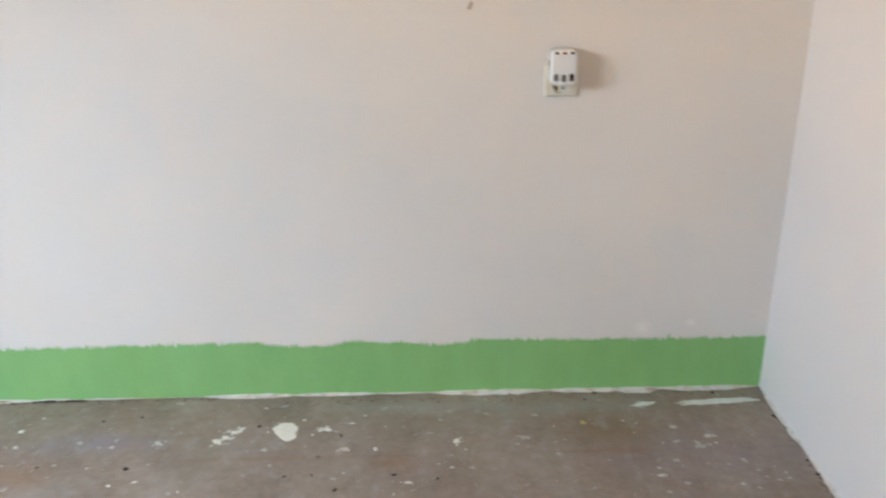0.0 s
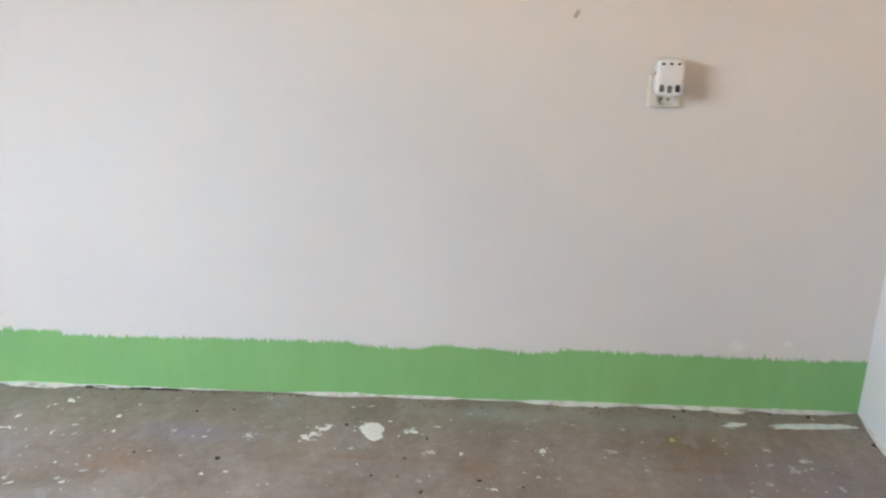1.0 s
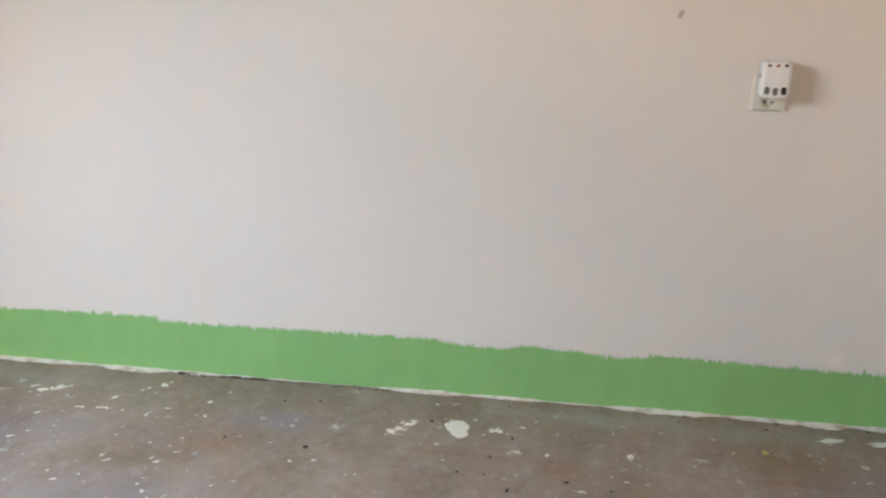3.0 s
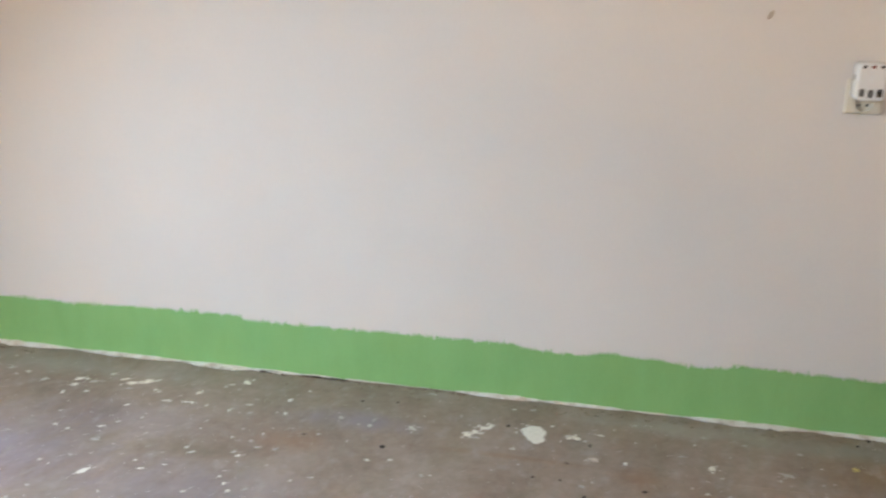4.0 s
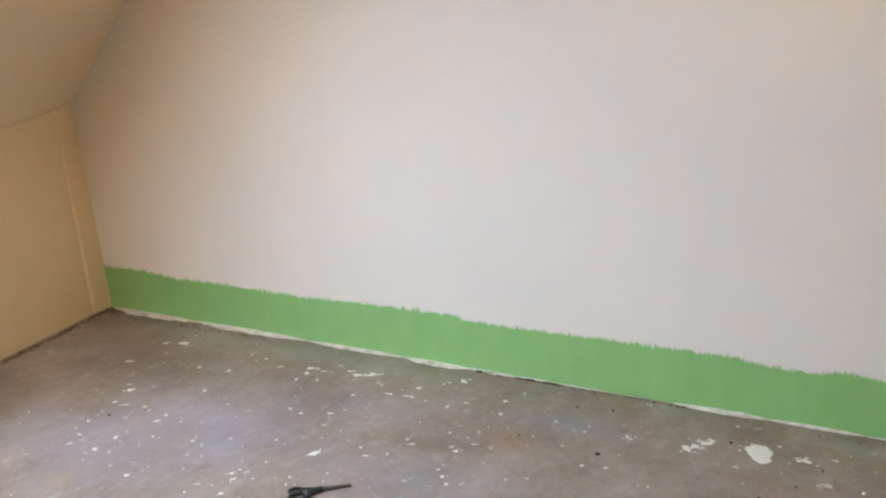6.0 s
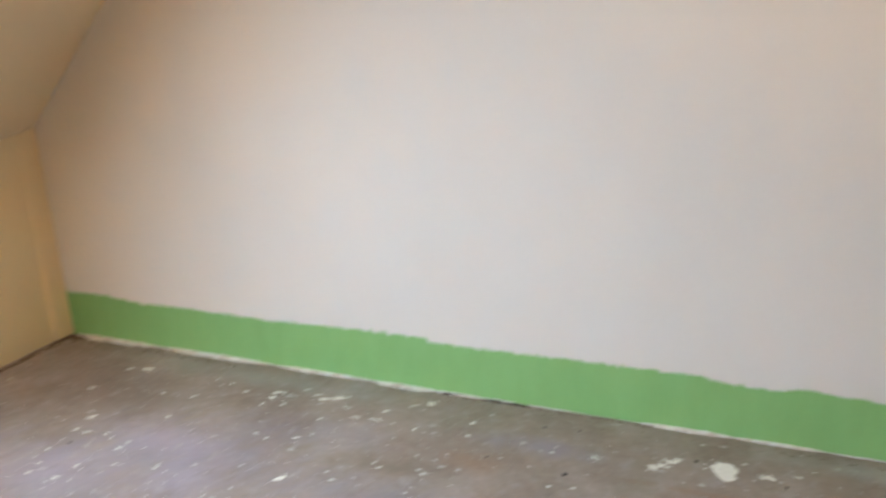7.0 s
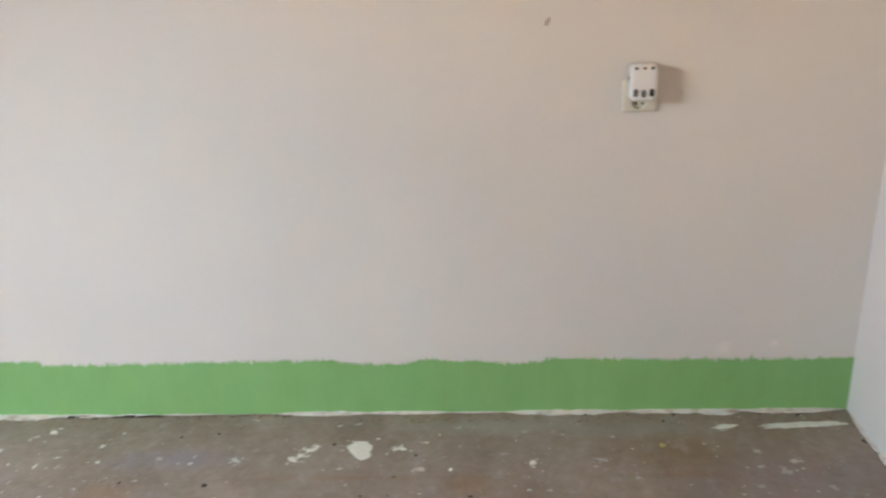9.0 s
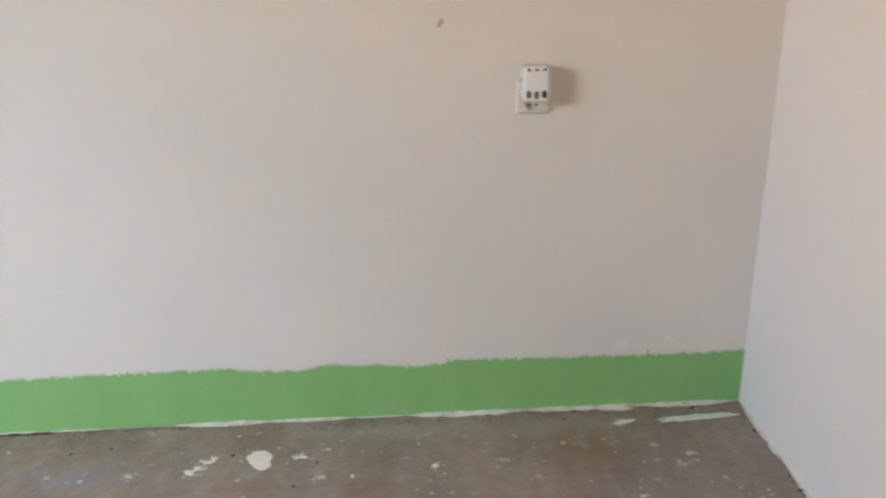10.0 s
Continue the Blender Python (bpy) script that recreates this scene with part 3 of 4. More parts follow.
def splat(mat, x, y, length, width, turn, name="paint_drop"):
    """A dried drop of paint with an uneven outline, thin at its rim, and a few broken bits round it."""
    big = max(length, width)
    bm = bmesh.new()
    turned = radians(turn + drop_rng.uniform(-14, 14))
    ca, sa = math.cos(turned), math.sin(turned)

    def blob(cu, cv, lu, lv, sides, soft):
        seed = drop_rng.random() * 100
        high = drop_rng.uniform(0.0006, 0.0014)
        loops = []
        for f, z in ((1.0, 0.0), (0.93, high * 0.8), (0.6, high)):
            row = []
            for k in range(sides):
                a = k * math.tau / sides
                c, d = math.cos(a), math.sin(a)
                r = 1 + soft * noise.noise(Vector((c * 1.3, d * 1.3, seed))) + 0.8 * soft * noise.noise(Vector((c * 3.5, d * 3.5, seed + 9)))
                if sides > 20:
                    r += 0.55 * soft * noise.noise(Vector((c * 9, d * 9, seed + 20))) + 0.35 * soft * noise.noise(Vector((c * 19, d * 19, seed + 31)))
                u, v = cu + f * r * lu / 2 * c, cv + f * r * lv / 2 * d
                row.append(bm.verts.new((u * ca - v * sa, u * sa + v * ca, z)))
            loops.append(row)
        for p, q in zip(loops, loops[1:]):
            for k in range(sides):
                bm.faces.new((p[k], p[(k + 1) % sides], q[(k + 1) % sides], q[k]))
        bm.faces.new(loops[-1])

    small = min(length, width)
    if big > 0.05 and small > 0.04:
        blob(0, width * 0.16, length, width * 0.66, 96, 0.16)
        blob(length * 0.03, -width * 0.16, length * 0.66, width * 0.60, 80, 0.2)
        blob(-length * 0.20, width * 0.12, length * 0.5, width * 0.46, 48, 0.25)
        blob(length * 0.22, width * 0.22, length * 0.5, width * 0.42, 48, 0.25)
    elif big > 0.05:
        blob(0, 0, length * 0.95, width * 0.85, 96, 0.5)
        blob(length * 0.2, 0, length * 0.6, width * 0.7, 64, 0.4)
    elif big < 0.011:
        blob(0, 0, length, width, 12, 0.72)
    else:
        # a broken run of paint: overlapping dabs strewn along the drop
        blob(0, 0, length * 0.62, width * 0.72, 32, 0.8)
        for _ in range(drop_rng.randint(3, 6)):
            u, v = drop_rng.uniform(-0.42, 0.42) * length, drop_rng.uniform(-0.34, 0.34) * width
            blob(u, v, length * drop_rng.uniform(0.16, 0.42), width * drop_rng.uniform(0.18, 0.5), 16, 0.8)
    if big > 0.009:
        for _ in range(drop_rng.randint(2, 6)):
            a = drop_rng.uniform(0, math.tau)
            s = drop_rng.uniform(0.0012, min(0.005, big * 0.2))
            reach = drop_rng.uniform(0.5, 0.85)
            blob(math.cos(a) * length * reach, math.sin(a) * width * reach, s * drop_rng.uniform(1, 2.2), s * 1.3, 8, 0.5)
    ob = part(name, bm, mat, floor)
    ob.location = (x, y, 0)


def white_splat(*a):
    splat(WHITE_DROP, *a)


def grey_splat(*a):
    splat(GREY_DROP, *a)


def dull_splat(*a):
    splat(DULL_DROP, *a)


def pale_splat(*a):
    splat(PALE_DROP, *a)


def pink_splat(*a):
    splat(PINK_DROP, *a)


def yellow_splat(*a):
    splat(YELLOW_DROP, *a)


def lump(name, mat, x, y, length, width, turn, high, label, category):
    """A loose irregular piece that lies on the floor."""
    bm = bmesh.new()
    bmesh.ops.create_icosphere(bm, subdivisions=2, radius=1)
    seed = drop_rng.random() * 100
    for v in bm.verts:
        v.co *= 1 + 0.45 * noise.noise(v.co * 1.6 + Vector((seed, 0, 0)))
        v.co = Vector((v.co.x * length / 2, v.co.y * width / 2, max(v.co.z, -0.55) * high))
    low = min(v.co.z for v in bm.verts)
    for v in bm.verts:
        v.co.z -= low
    ob = part(name, bm, mat)
    ob.matrix_world = pose(x, y, 0, 0, 0, turn + drop_rng.uniform(-40, 40))
    tagged(ob, label, category, "bits on the floor")


def paint_flake(x, y, length, width, turn):
    lump("paint_flake", WHITE_DROP, x, y, length, width, turn, 0.003, "loose white paint flake lying on the floor", "paint flake")


def crumb(x, y, length, width, turn):
    lump("crumb", DEBRIS_AND_GAP, x, y, length, width * 0.8, turn, 0.0025, "small dark crumb of dirt on the floor", "crumb")


white_splat(-3.200, -0.169, 0.0462, 0.0267, 18)
white_splat(-3.112, -0.505, 0.0285, 0.0166, 18)
white_splat(-3.093, -0.581, 0.0103, 0.0099, 21)
white_splat(-3.076, -0.696, 0.0093, 0.0071, 18)
white_splat(-3.047, -0.583, 0.0189, 0.0071, 21)
white_splat(-3.037, -0.762, 0.0103, 0.0061, 21)
white_splat(-3.014, -0.300, 0.0101, 0.0076, 17)
white_splat(-2.982, -0.570, 0.0117, 0.0066, 18)
white_splat(-2.952, -0.582, 0.0050, 0.0080, 27)
white_splat(-2.932, -0.803, 0.0189, 0.0109, 21)
white_splat(-2.925, -0.737, 0.0166, 0.0155, 21)
white_splat(-2.903, -0.286, 0.0178, 0.0113, 17)
white_splat(-2.883, -0.620, 0.0164, 0.0090, 18)
white_splat(-2.883, -0.586, 0.0093, 0.0080, 18)
white_splat(-2.883, -0.423, 0.0108, 0.0094, 16)
white_splat(-2.870, -0.189, 0.0054, 0.0071, 16)
white_splat(-2.845, -0.169, 0.0117, 0.0095, 18)
white_splat(-2.827, -0.692, 0.0110, 0.0075, 20)
white_splat(-2.807, -0.691, 0.0047, 0.0057, 18)
white_splat(-2.755, -0.467, 0.0056, 0.0052, 23)
white_splat(-2.748, -0.865, 0.0141, 0.0113, 18)
white_splat(-2.706, -0.669, 0.0110, 0.0071, 20)
white_splat(-2.660, -0.260, 0.0112, 0.0091, 23)
white_splat(-2.660, -0.175, 0.0320, 0.0162, 20)
white_splat(-2.657, -0.205, 0.0147, 0.0124, 18)
white_splat(-2.656, -0.212, 0.0181, 0.0129, 19)
white_splat(-2.629, -0.721, 0.0040, 0.0052, 22)
white_splat(-2.596, -0.239, 0.0112, 0.0091, 23)
white_splat(-2.565, -0.418, 0.0143, 0.0057, 21)
white_splat(-2.552, -0.867, 0.0056, 0.0061, 23)
white_splat(-2.544, -0.826, 0.0047, 0.0057, 18)
white_splat(-2.529, -0.147, 0.0232, 0.0081, 22)
white_splat(-2.518, -0.432, 0.0087, 0.0072, 20)
white_splat(-2.498, -0.755, 0.0181, 0.0090, 19)
white_splat(-2.498, -0.165, 0.0355, 0.0207, 22)
white_splat(-2.492, -0.732, 0.0047, 0.0052, 18)
white_splat(-2.487, -0.161, 0.0067, 0.0072, 6)
white_splat(-2.477, -0.774, 0.0169, 0.0066, 23)
white_splat(-2.476, -0.786, 0.0040, 0.0047, 22)
white_splat(-2.475, -0.149, 0.0067, 0.0078, 6)
white_splat(-2.463, -0.836, 0.0103, 0.0071, 21)
white_splat(-2.457, -0.136, 0.0149, 0.0141, 9)
white_splat(-2.451, -0.147, 0.0472, 0.0130, 21)
white_splat(-2.448, -0.679, 0.0054, 0.0043, 16)
white_splat(-2.439, -0.401, 0.0183, 0.0087, 21)
white_splat(-2.436, -0.283, 0.0110, 0.0087, 20)
white_splat(-2.432, -0.753, 0.0056, 0.0057, 23)
white_splat(-2.405, -0.187, 0.0067, 0.0083, 6)
white_splat(-2.356, -0.337, 0.0045, 0.0054, 9)
white_splat(-2.355, -0.595, 0.0440, 0.0200, 88)
white_splat(-2.344, -0.237, 0.0216, 0.0078, 6)
white_splat(-2.284, -0.231, 0.0380, 0.0059, 7)
white_splat(-2.273, -0.174, 0.0119, 0.0161, 7)
white_splat(-2.257, -0.526, 0.0075, 0.0078, 11)
white_splat(-2.225, -0.555, 0.0143, 0.0072, 21)
white_splat(-2.205, -0.108, 0.0127, 0.0054, 7)
white_splat(-2.174, -0.528, 0.0059, 0.0048, 0)
white_splat(-2.174, -0.350, 0.0037, 0.0069, 0)
white_splat(-2.167, -0.084, 0.0232, 0.0249, 7)
white_splat(-2.144, -0.246, 0.0083, 0.0163, 10)
white_splat(-2.102, -0.206, 0.0119, 0.0081, 7)
white_splat(-2.019, -0.543, 0.0081, 0.0059, 5)
white_splat(-2.017, -0.450, 0.0130, 0.0083, 24)
white_splat(-2.000, -0.340, 0.0060, 0.0054, 7)
white_splat(-1.995, -0.568, 0.0134, 0.0106, 23)
white_splat(-1.985, -0.229, 0.0080, 0.0096, 6)
white_splat(-1.972, -0.593, 0.0114, 0.0078, 23)
white_splat(-1.698, -0.395, 0.0088, 0.0090, 6)
white_splat(-1.641, -0.382, 0.0107, 0.0050, 9)
white_splat(-1.477, -0.220, 0.0293, 0.0266, 8.0)
white_splat(-1.461, -0.204, 0.0301, 0.0193, 6.0)
white_splat(-1.443, -0.179, 0.0373, 0.0175, 8.0)
white_splat(-1.426, -0.164, 0.0159, 0.0177, 6.0)
white_splat(-1.380, -0.065, 0.0088, 0.0056, 6)
white_splat(-1.332, -0.160, 0.0340, 0.0270, 7)
white_splat(-1.328, -0.330, 0.0044, 0.0048, 0)
white_splat(-1.309, -0.184, 0.0630, 0.0936, 10)
white_splat(-1.268, -0.129, 0.0090, 0.0064, 11)
white_splat(-1.239, -0.199, 0.0054, 0.0056, 9)
white_splat(-1.205, -0.173, 0.0322, 0.0208, 7)
white_splat(-1.140, -0.148, 0.0186, 0.0079, 5)
white_splat(-1.051, -0.165, 0.0035, 0.0055, 0)
white_splat(-0.992, -0.408, 0.0168, 0.0087, 6)
white_splat(-0.906, -0.142, 0.0035, 0.0079, 0)
white_splat(-0.868, -0.242, 0.0242, 0.0243, 7)
grey_splat(-3.275, -0.348, 0.0272, 0.0248, 17)
grey_splat(-3.264, -0.188, 0.0231, 0.0248, 18)
grey_splat(-3.144, -0.477, 0.0164, 0.0090, 18)
grey_splat(-3.076, -0.740, 0.0087, 0.0076, 20)
grey_splat(-3.021, -0.806, 0.0136, 0.0132, 22)
grey_splat(-2.938, -0.827, 0.0096, 0.0052, 23)
grey_splat(-2.913, -0.157, 0.0093, 0.0109, 18)
grey_splat(-2.763, -0.200, 0.0183, 0.0137, 21)
grey_splat(-2.669, -0.730, 0.0040, 0.0052, 22)
grey_splat(-2.663, -0.251, 0.0063, 0.0072, 21)
grey_splat(-2.630, -0.787, 0.0070, 0.0071, 18)
grey_splat(-2.616, -0.620, 0.0103, 0.0076, 21)
grey_splat(-2.584, -0.127, 0.0149, 0.0102, 20)
grey_splat(-2.510, -0.699, 0.0047, 0.0043, 18)
grey_splat(-2.493, -0.577, 0.0093, 0.0115, 18)
grey_splat(-2.409, -0.370, 0.0096, 0.0072, 23)
grey_splat(-2.390, -0.195, 0.0110, 0.0069, 20)
grey_splat(-2.216, -0.123, 0.0074, 0.0154, 6)
grey_splat(-2.208, -0.478, 0.0038, 0.0039, 11)
grey_splat(-2.161, -0.443, 0.0098, 0.0105, 9)
grey_splat(-2.140, -0.461, 0.0169, 0.0093, 23)
grey_splat(-2.109, -0.253, 0.0038, 0.0051, 11)
grey_splat(-2.107, -0.396, 0.0038, 0.0045, 11)
grey_splat(-2.074, -0.619, 0.0093, 0.0059, 18)
grey_splat(-2.035, -0.436, 0.0096, 0.0105, 4)
grey_splat(-1.967, -0.094, 0.0088, 0.0086, 6)
grey_splat(-1.804, -0.497, 0.0114, 0.0043, 4)
grey_splat(-1.741, -0.237, 0.0106, 0.0075, 5)
grey_splat(-1.628, -0.224, 0.0232, 0.0236, 7)
grey_splat(-1.626, -0.030, 0.0053, 0.0065, 0)
grey_splat(-1.443, -0.205, 0.0107, 0.0065, 9.0)
grey_splat(-1.353, -0.263, 0.0107, 0.0169, 9)
grey_splat(-1.224, -0.173, 0.0088, 0.0135, 6)
grey_splat(-1.178, -0.186, 0.0080, 0.0072, 6)
grey_splat(-1.146, -0.366, 0.0054, 0.0063, 9)
grey_splat(-0.883, -0.351, 0.0106, 0.0071, 5)
grey_splat(-0.425, -0.163, 0.0071, 0.0073, 7)
grey_splat(-0.392, -0.174, 0.0045, 0.0065, 11)
grey_splat(-0.383, -0.372, 0.0070, 0.0065, 0)
grey_splat(-0.382, -0.402, 0.0185, 0.0133, -3)
grey_splat(-0.332, -0.434, 0.0097, 0.0082, 0)
grey_splat(-0.314, -0.265, 0.0062, 0.0075, 8)
grey_splat(-0.300, -0.198, 0.0187, 0.0140, 8)
grey_splat(-0.228, -0.279, 0.0062, 0.0065, 0)
grey_splat(-0.219, -0.240, 0.0222, 0.0190, 7)
grey_splat(-0.211, -0.273, 0.0071, 0.0075, 7)
grey_splat(-0.209, -0.363, 0.0062, 0.0058, 0)
grey_splat(-0.202, -0.442, 0.0106, 0.0060, -5)
grey_splat(-0.168, -0.457, 0.0053, 0.0058, 0)
grey_splat(-0.085, -0.424, 0.0062, 0.0060, 0)
grey_splat(-0.084, -0.402, 0.0062, 0.0067, 0)
pale_splat(-0.352, -0.083, 0.0564, 0.0228, 7)
pale_splat(-0.146, -0.077, 0.2080, 0.0340, 7)
pink_splat(-1.153, -0.266, 0.0262, 0.0244, 7)
yellow_splat(-0.532, -0.169, 0.0116, 0.0168, 9)
dull_splat(-3.608, -0.390, 0.0285, 0.0236, 18)
dull_splat(-3.380, -0.356, 0.0063, 0.0071, 21)
dull_splat(-3.213, -0.541, 0.0093, 0.0075, 18)
dull_splat(-3.153, -0.315, 0.0077, 0.0080, 17)
dull_splat(-3.133, -0.145, 0.0101, 0.0109, 17)
dull_splat(-3.119, -0.521, 0.0087, 0.0071, 20)
dull_splat(-3.062, -0.807, 0.0056, 0.0057, 23)
dull_splat(-3.053, -0.463, 0.0124, 0.0071, 17)
dull_splat(-3.000, -0.781, 0.0157, 0.0099, 19)
dull_splat(-3.000, -0.603, 0.0070, 0.0066, 18)
dull_splat(-2.985, -0.643, 0.0171, 0.0127, 18)
dull_splat(-2.886, -0.856, 0.0063, 0.0043, 21)
dull_splat(-2.832, -0.738, 0.0054, 0.0057, 16)
dull_splat(-2.829, -0.372, 0.0056, 0.0061, 23)
dull_splat(-2.822, -0.849, 0.0101, 0.0080, 17)
dull_splat(-2.670, -0.474, 0.0164, 0.0076, 18)
dull_splat(-2.609, -0.180, 0.0320, 0.0142, 20)
dull_splat(-2.488, -0.196, 0.0166, 0.0081, 21)
dull_splat(-2.467, -0.739, 0.0096, 0.0047, 23)
dull_splat(-2.464, -0.734, 0.0096, 0.0109, 23)
dull_splat(-2.415, -0.464, 0.0273, 0.0128, 24)
dull_splat(-2.382, -0.731, 0.0080, 0.0067, 22)
dull_splat(-2.147, -0.555, 0.0080, 0.0059, 22)
dull_splat(-2.083, -0.247, 0.0104, 0.0099, 8)
dull_splat(-2.063, -0.328, 0.0090, 0.0045, 9)
dull_splat(-2.032, -0.479, 0.0038, 0.0051, 11)
dull_splat(-2.015, -0.379, 0.0098, 0.0089, 9)
dull_splat(-1.987, -0.402, 0.0133, 0.0103, 8)
dull_splat(-1.939, -0.402, 0.0124, 0.0128, 8)
dull_splat(-1.936, -0.578, 0.0154, 0.0070, 24)
dull_splat(-1.858, -0.309, 0.0097, 0.0067, 5)
dull_splat(-1.828, -0.214, 0.0161, 0.0279, 7)
dull_splat(-1.772, -0.237, 0.0080, 0.0082, 6)
dull_splat(-1.739, -0.207, 0.0062, 0.0152, 8)
dull_splat(-1.613, -0.462, 0.0062, 0.0043, 8)
dull_splat(-1.548, -0.430, 0.0071, 0.0108, 7)
dull_splat(-1.514, -0.132, 0.0045, 0.0113, 11)
dull_splat(-1.484, -0.173, 0.0071, 0.0073, 7.0)
dull_splat(-1.455, -0.231, 0.0177, 0.0081, 6.0)
dull_splat(-1.332, -0.057, 0.0178, 0.0089, 9)
dull_splat(-1.251, -0.249, 0.0054, 0.0056, 9)
dull_splat(-1.169, -0.386, 0.0204, 0.0095, 7)
dull_splat(-1.056, -0.078, 0.0159, 0.0119, 6)
dull_splat(-0.965, -0.300, 0.0035, 0.0055, 0)
dull_splat(-0.933, -0.202, 0.0231, 0.0032, 7)
dull_splat(-0.883, -0.100, 0.0106, 0.0103, 5)
dull_splat(-0.834, -0.354, 0.0106, 0.0111, 5)
dull_splat(-0.782, -0.115, 0.0106, 0.0072, 5)
dull_splat(-0.713, -0.258, 0.0116, 0.0103, 9)
dull_splat(-0.696, -0.230, 0.0332, 0.0191, 7)
dull_splat(-0.653, -0.127, 0.0107, 0.0097, 9)
dull_splat(-0.652, -0.127, 0.0133, 0.0105, 8)
dull_splat(-0.617, -0.306, 0.0159, 0.0128, 6)
dull_splat(-0.617, -0.255, 0.0062, 0.0064, 8)
dull_splat(-0.591, -0.244, 0.0054, 0.0056, 9)
dull_splat(-0.407, -0.221, 0.0054, 0.0058, 9)
dull_splat(-0.382, -0.465, 0.0097, 0.0067, 0)
dull_splat(-0.332, -0.344, 0.0185, 0.0082, -3)
dull_splat(-0.306, -0.262, 0.0106, 0.0082, 0)
dull_splat(-0.259, -0.357, 0.0054, 0.0058, -9)
dull_splat(-0.258, -0.283, 0.0242, 0.0311, 7)
dull_splat(-0.167, -0.351, 0.0132, 0.0160, 0)
dull_splat(-0.146, -0.390, 0.0088, 0.0070, 0)
dull_splat(-0.136, -0.416, 0.0079, 0.0067, 0)
dull_splat(-0.110, -0.430, 0.0097, 0.0078, -5)
dull_splat(-0.107, -0.243, 0.0079, 0.0067, 0)
paint_flake(-2.000, -0.157, 0.0119, 0.0143, 7)
paint_flake(-1.073, -0.270, 0.0097, 0.0111, 5)
crumb(-3.042, -0.650, 0.0085, 0.0113, 21)
crumb(-1.894, -0.318, 0.0081, 0.0095, 7)
crumb(-1.801, -0.116, 0.0061, 0.0126, 9)
crumb(-1.703, -0.101, 0.0051, 0.0095, 11)
crumb(-1.677, -0.330, 0.0151, 0.0158, 8)
crumb(-1.382, -0.156, 0.0091, 0.0132, 6)
crumb(-1.286, -0.375, 0.0081, 0.0071, 7)
crumb(-1.221, -0.374, 0.0040, 0.0071, 0)
crumb(-1.213, -0.299, 0.0061, 0.0070, 9)
crumb(-1.164, -0.207, 0.0051, 0.0166, 11)
crumb(-1.161, -0.431, 0.0061, 0.0170, 9)
crumb(-1.024, -0.378, 0.0132, 0.0060, 9)
crumb(-0.920, -0.397, 0.0061, 0.0050, 9)
crumb(-0.711, -0.018, 0.0100, 0.0110, 6)
crumb(-0.505, -0.055, 0.0070, 0.0081, 0)
crumb(-0.473, -0.024, 0.0100, 0.0092, 6)
crumb(-0.242, -0.023, 0.0100, 0.0092, 6)
crumb(-0.142, -0.031, 0.0141, 0.0104, 8)
crumb(-0.018, -0.157, 0.0120, 0.0117, -5)
crumb(-0.013, -0.357, 0.0080, 0.0085, 0)
crumb(-0.009, -0.414, 0.0160, 0.0134, 0)
crumb(-0.008, -0.214, 0.0071, 0.0095, -8)
crumb(-0.008, -0.247, 0.0070, 0.0085, 0)
crumb(-0.008, -0.430, 0.0090, 0.0108, 0)


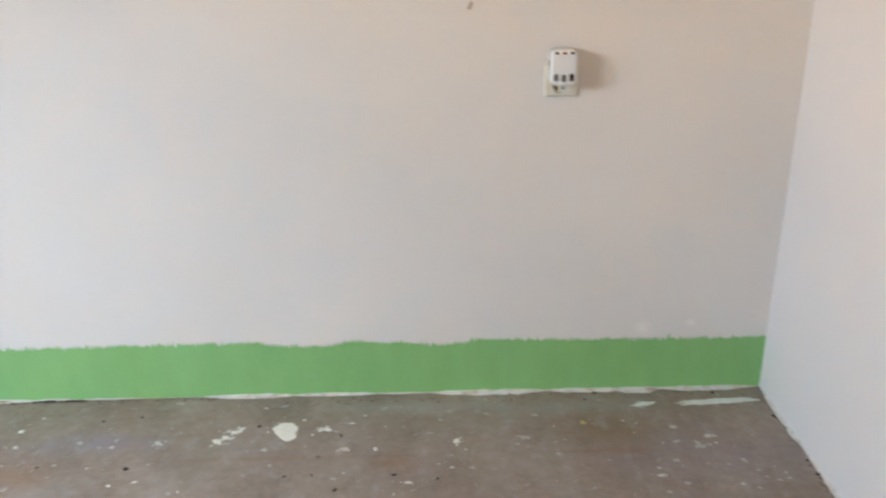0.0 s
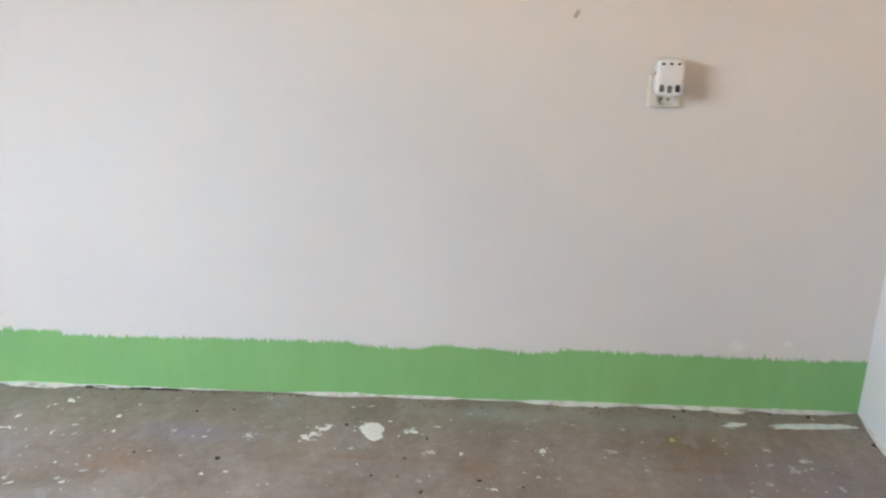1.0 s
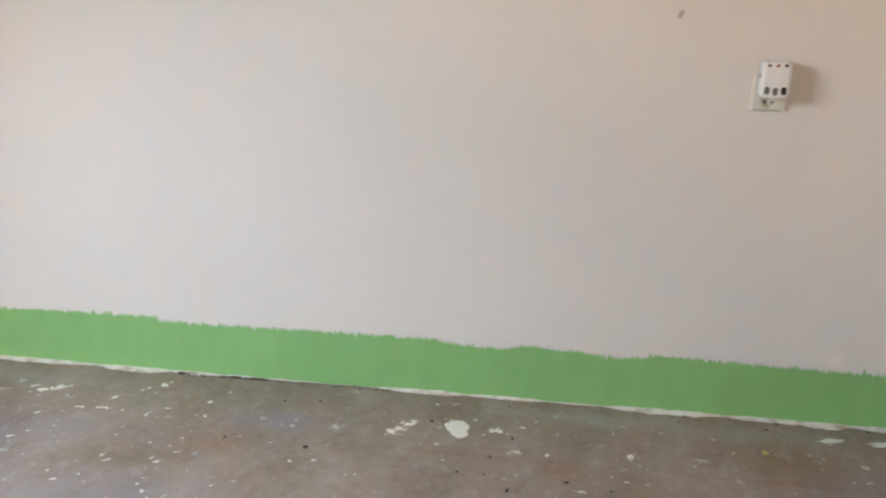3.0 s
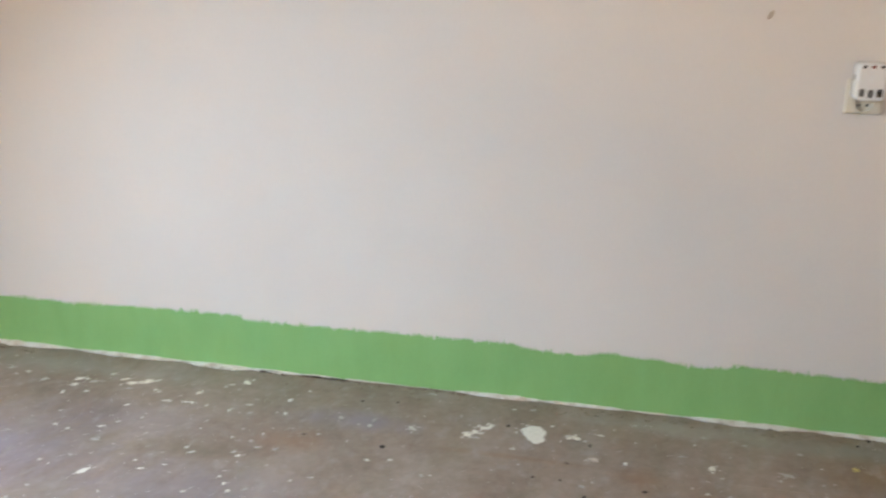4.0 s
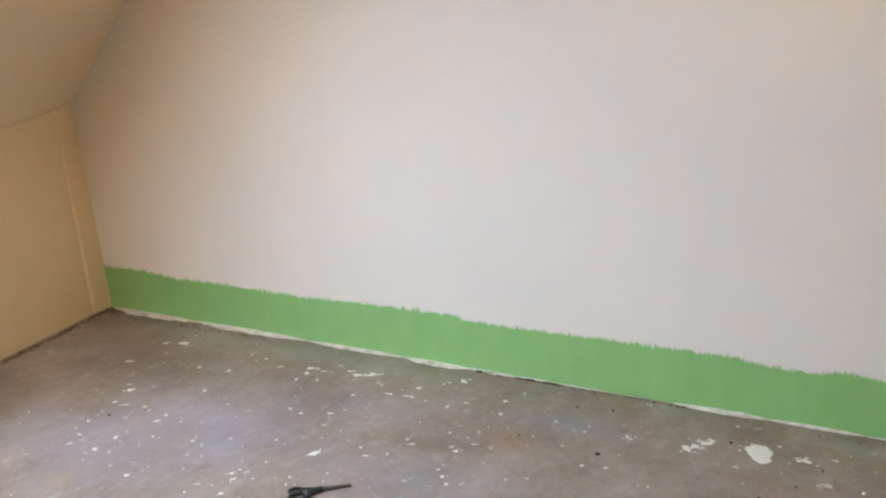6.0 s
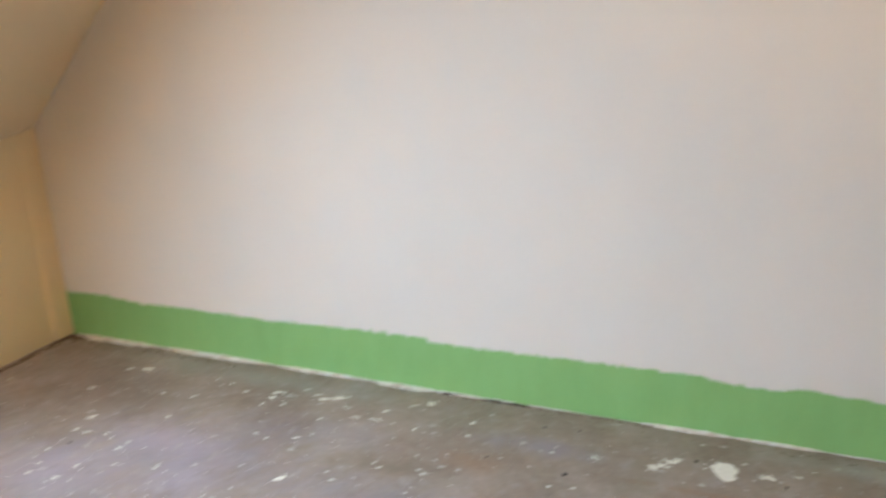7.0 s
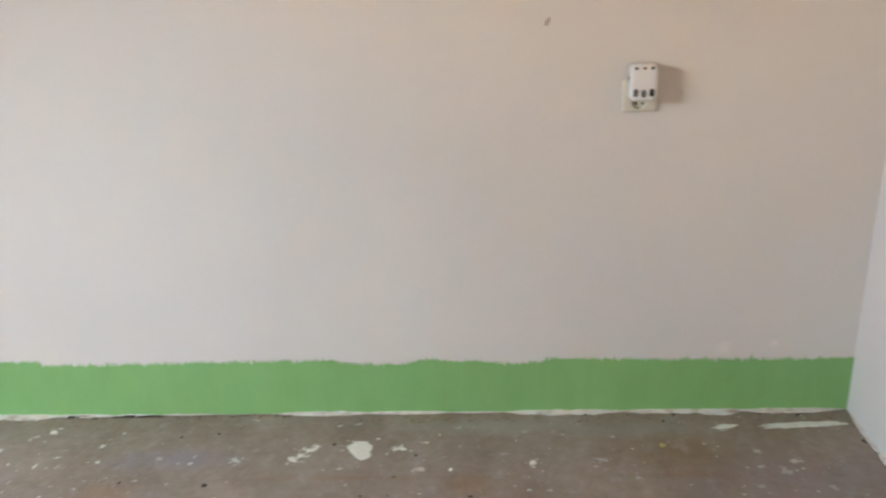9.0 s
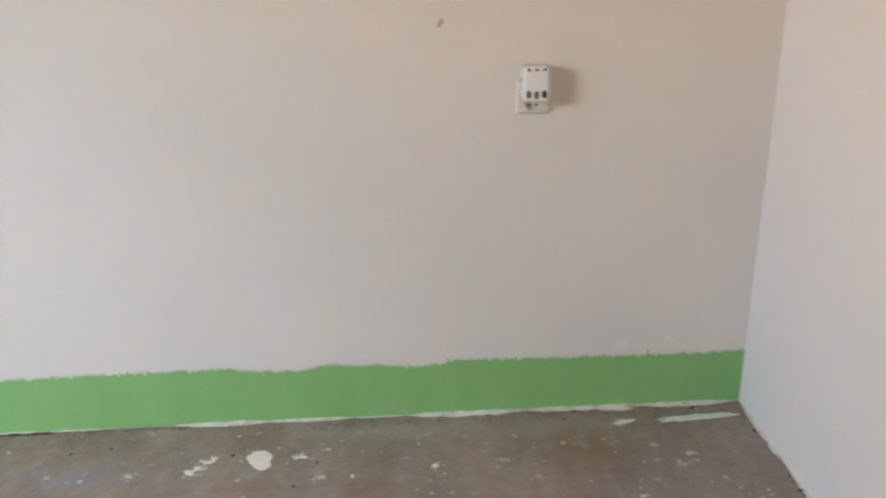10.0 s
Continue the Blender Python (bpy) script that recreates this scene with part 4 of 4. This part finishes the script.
def fine_specks(count, seed):
    """Fine white spatter over the whole floor, denser in the lit stretch by the knee wall."""
    rng = random.Random(seed)
    verts, faces = [], []
    for _ in range(count):
        x, y = rng.uniform(KNEE_X + 0.05, -0.02), -rng.uniform(0.02, 1.0) ** 0.9
        if rng.random() < 0.35:
            x, y = rng.gauss(-2.6, 0.35), rng.gauss(-0.6, 0.28)
        if not (KNEE_X + 0.1 < x < -0.02 and -1.3 < y < -0.02):
            continue
        s = 0.0009 + 0.0024 * rng.random() ** 3
        k, t = len(verts), rng.random() * 6.28
        e = rng.uniform(0.5, 1.6)
        for j in range(6):
            a = j * math.tau / 6
            u, v = s * e * math.cos(a) * rng.uniform(0.7, 1.2), s * math.sin(a) * rng.uniform(0.7, 1.2)
            verts.append((x + u * math.cos(t) - v * math.sin(t), y + u * math.sin(t) + v * math.cos(t), 0.0002))
        verts.append((x, y, 0.0008))
        faces += [(k + j, k + (j + 1) % 6, k + 6) for j in range(6)]
    me = bpy.data.meshes.new("paint_specks")
    me.from_pydata(verts, [], faces)
    me.materials.append(WHITE_DROP)
    ob = new("paint_specks", me)
    ob.parent = floor
    tagged(ob, "fine white paint spatter", kind="stuff")


fine_specks(620, 21)


def fine_scuffs(count, seed, mat, name, label, x0, x1, y0, y1, lean):
    """Short thin scrapes of old paint that lie mostly one way."""
    rng = random.Random(seed)
    verts, faces = [], []
    for _ in range(count):
        x, y = rng.uniform(x0, x1), rng.uniform(y0, y1)
        a = radians(lean + rng.gauss(0, 28))
        half, wide = rng.uniform(0.003, 0.013), rng.uniform(0.0005, 0.0016)
        k = len(verts)
        for u, w in ((-1, 0), (-0.4, 1), (0.5, 0.8), (1, 0.1), (0.4, -0.9), (-0.5, -0.7)):
            u, w = u * half * rng.uniform(0.8, 1.1), w * wide * rng.uniform(0.6, 1.3)
            verts.append((x + u * math.cos(a) - w * math.sin(a), y + u * math.sin(a) + w * math.cos(a), 0.0003))
        faces.append(tuple(range(k, k + 6)))
    me = bpy.data.meshes.new(name)
    me.from_pydata(verts, [], faces)
    me.materials.append(mat)
    ob = new(name, me)
    ob.parent = floor
    tagged(ob, label, kind="stuff")


fine_scuffs(150, 31, DULL_DROP, "paint_scuffs", "faint pale scrapes of old paint", -3.3, -1.9, -1.05, -0.12, 63)
fine_scuffs(150, 32, DULL_DROP, "paint_scuffs", "faint pale scrapes of old paint", -1.9, -0.05, -0.75, -0.05, 40)
fine_scuffs(45, 33, GREY_DROP, "paint_scuffs", "thin white scrapes of old paint", -3.1, -1.7, -0.9, -0.12, 63)
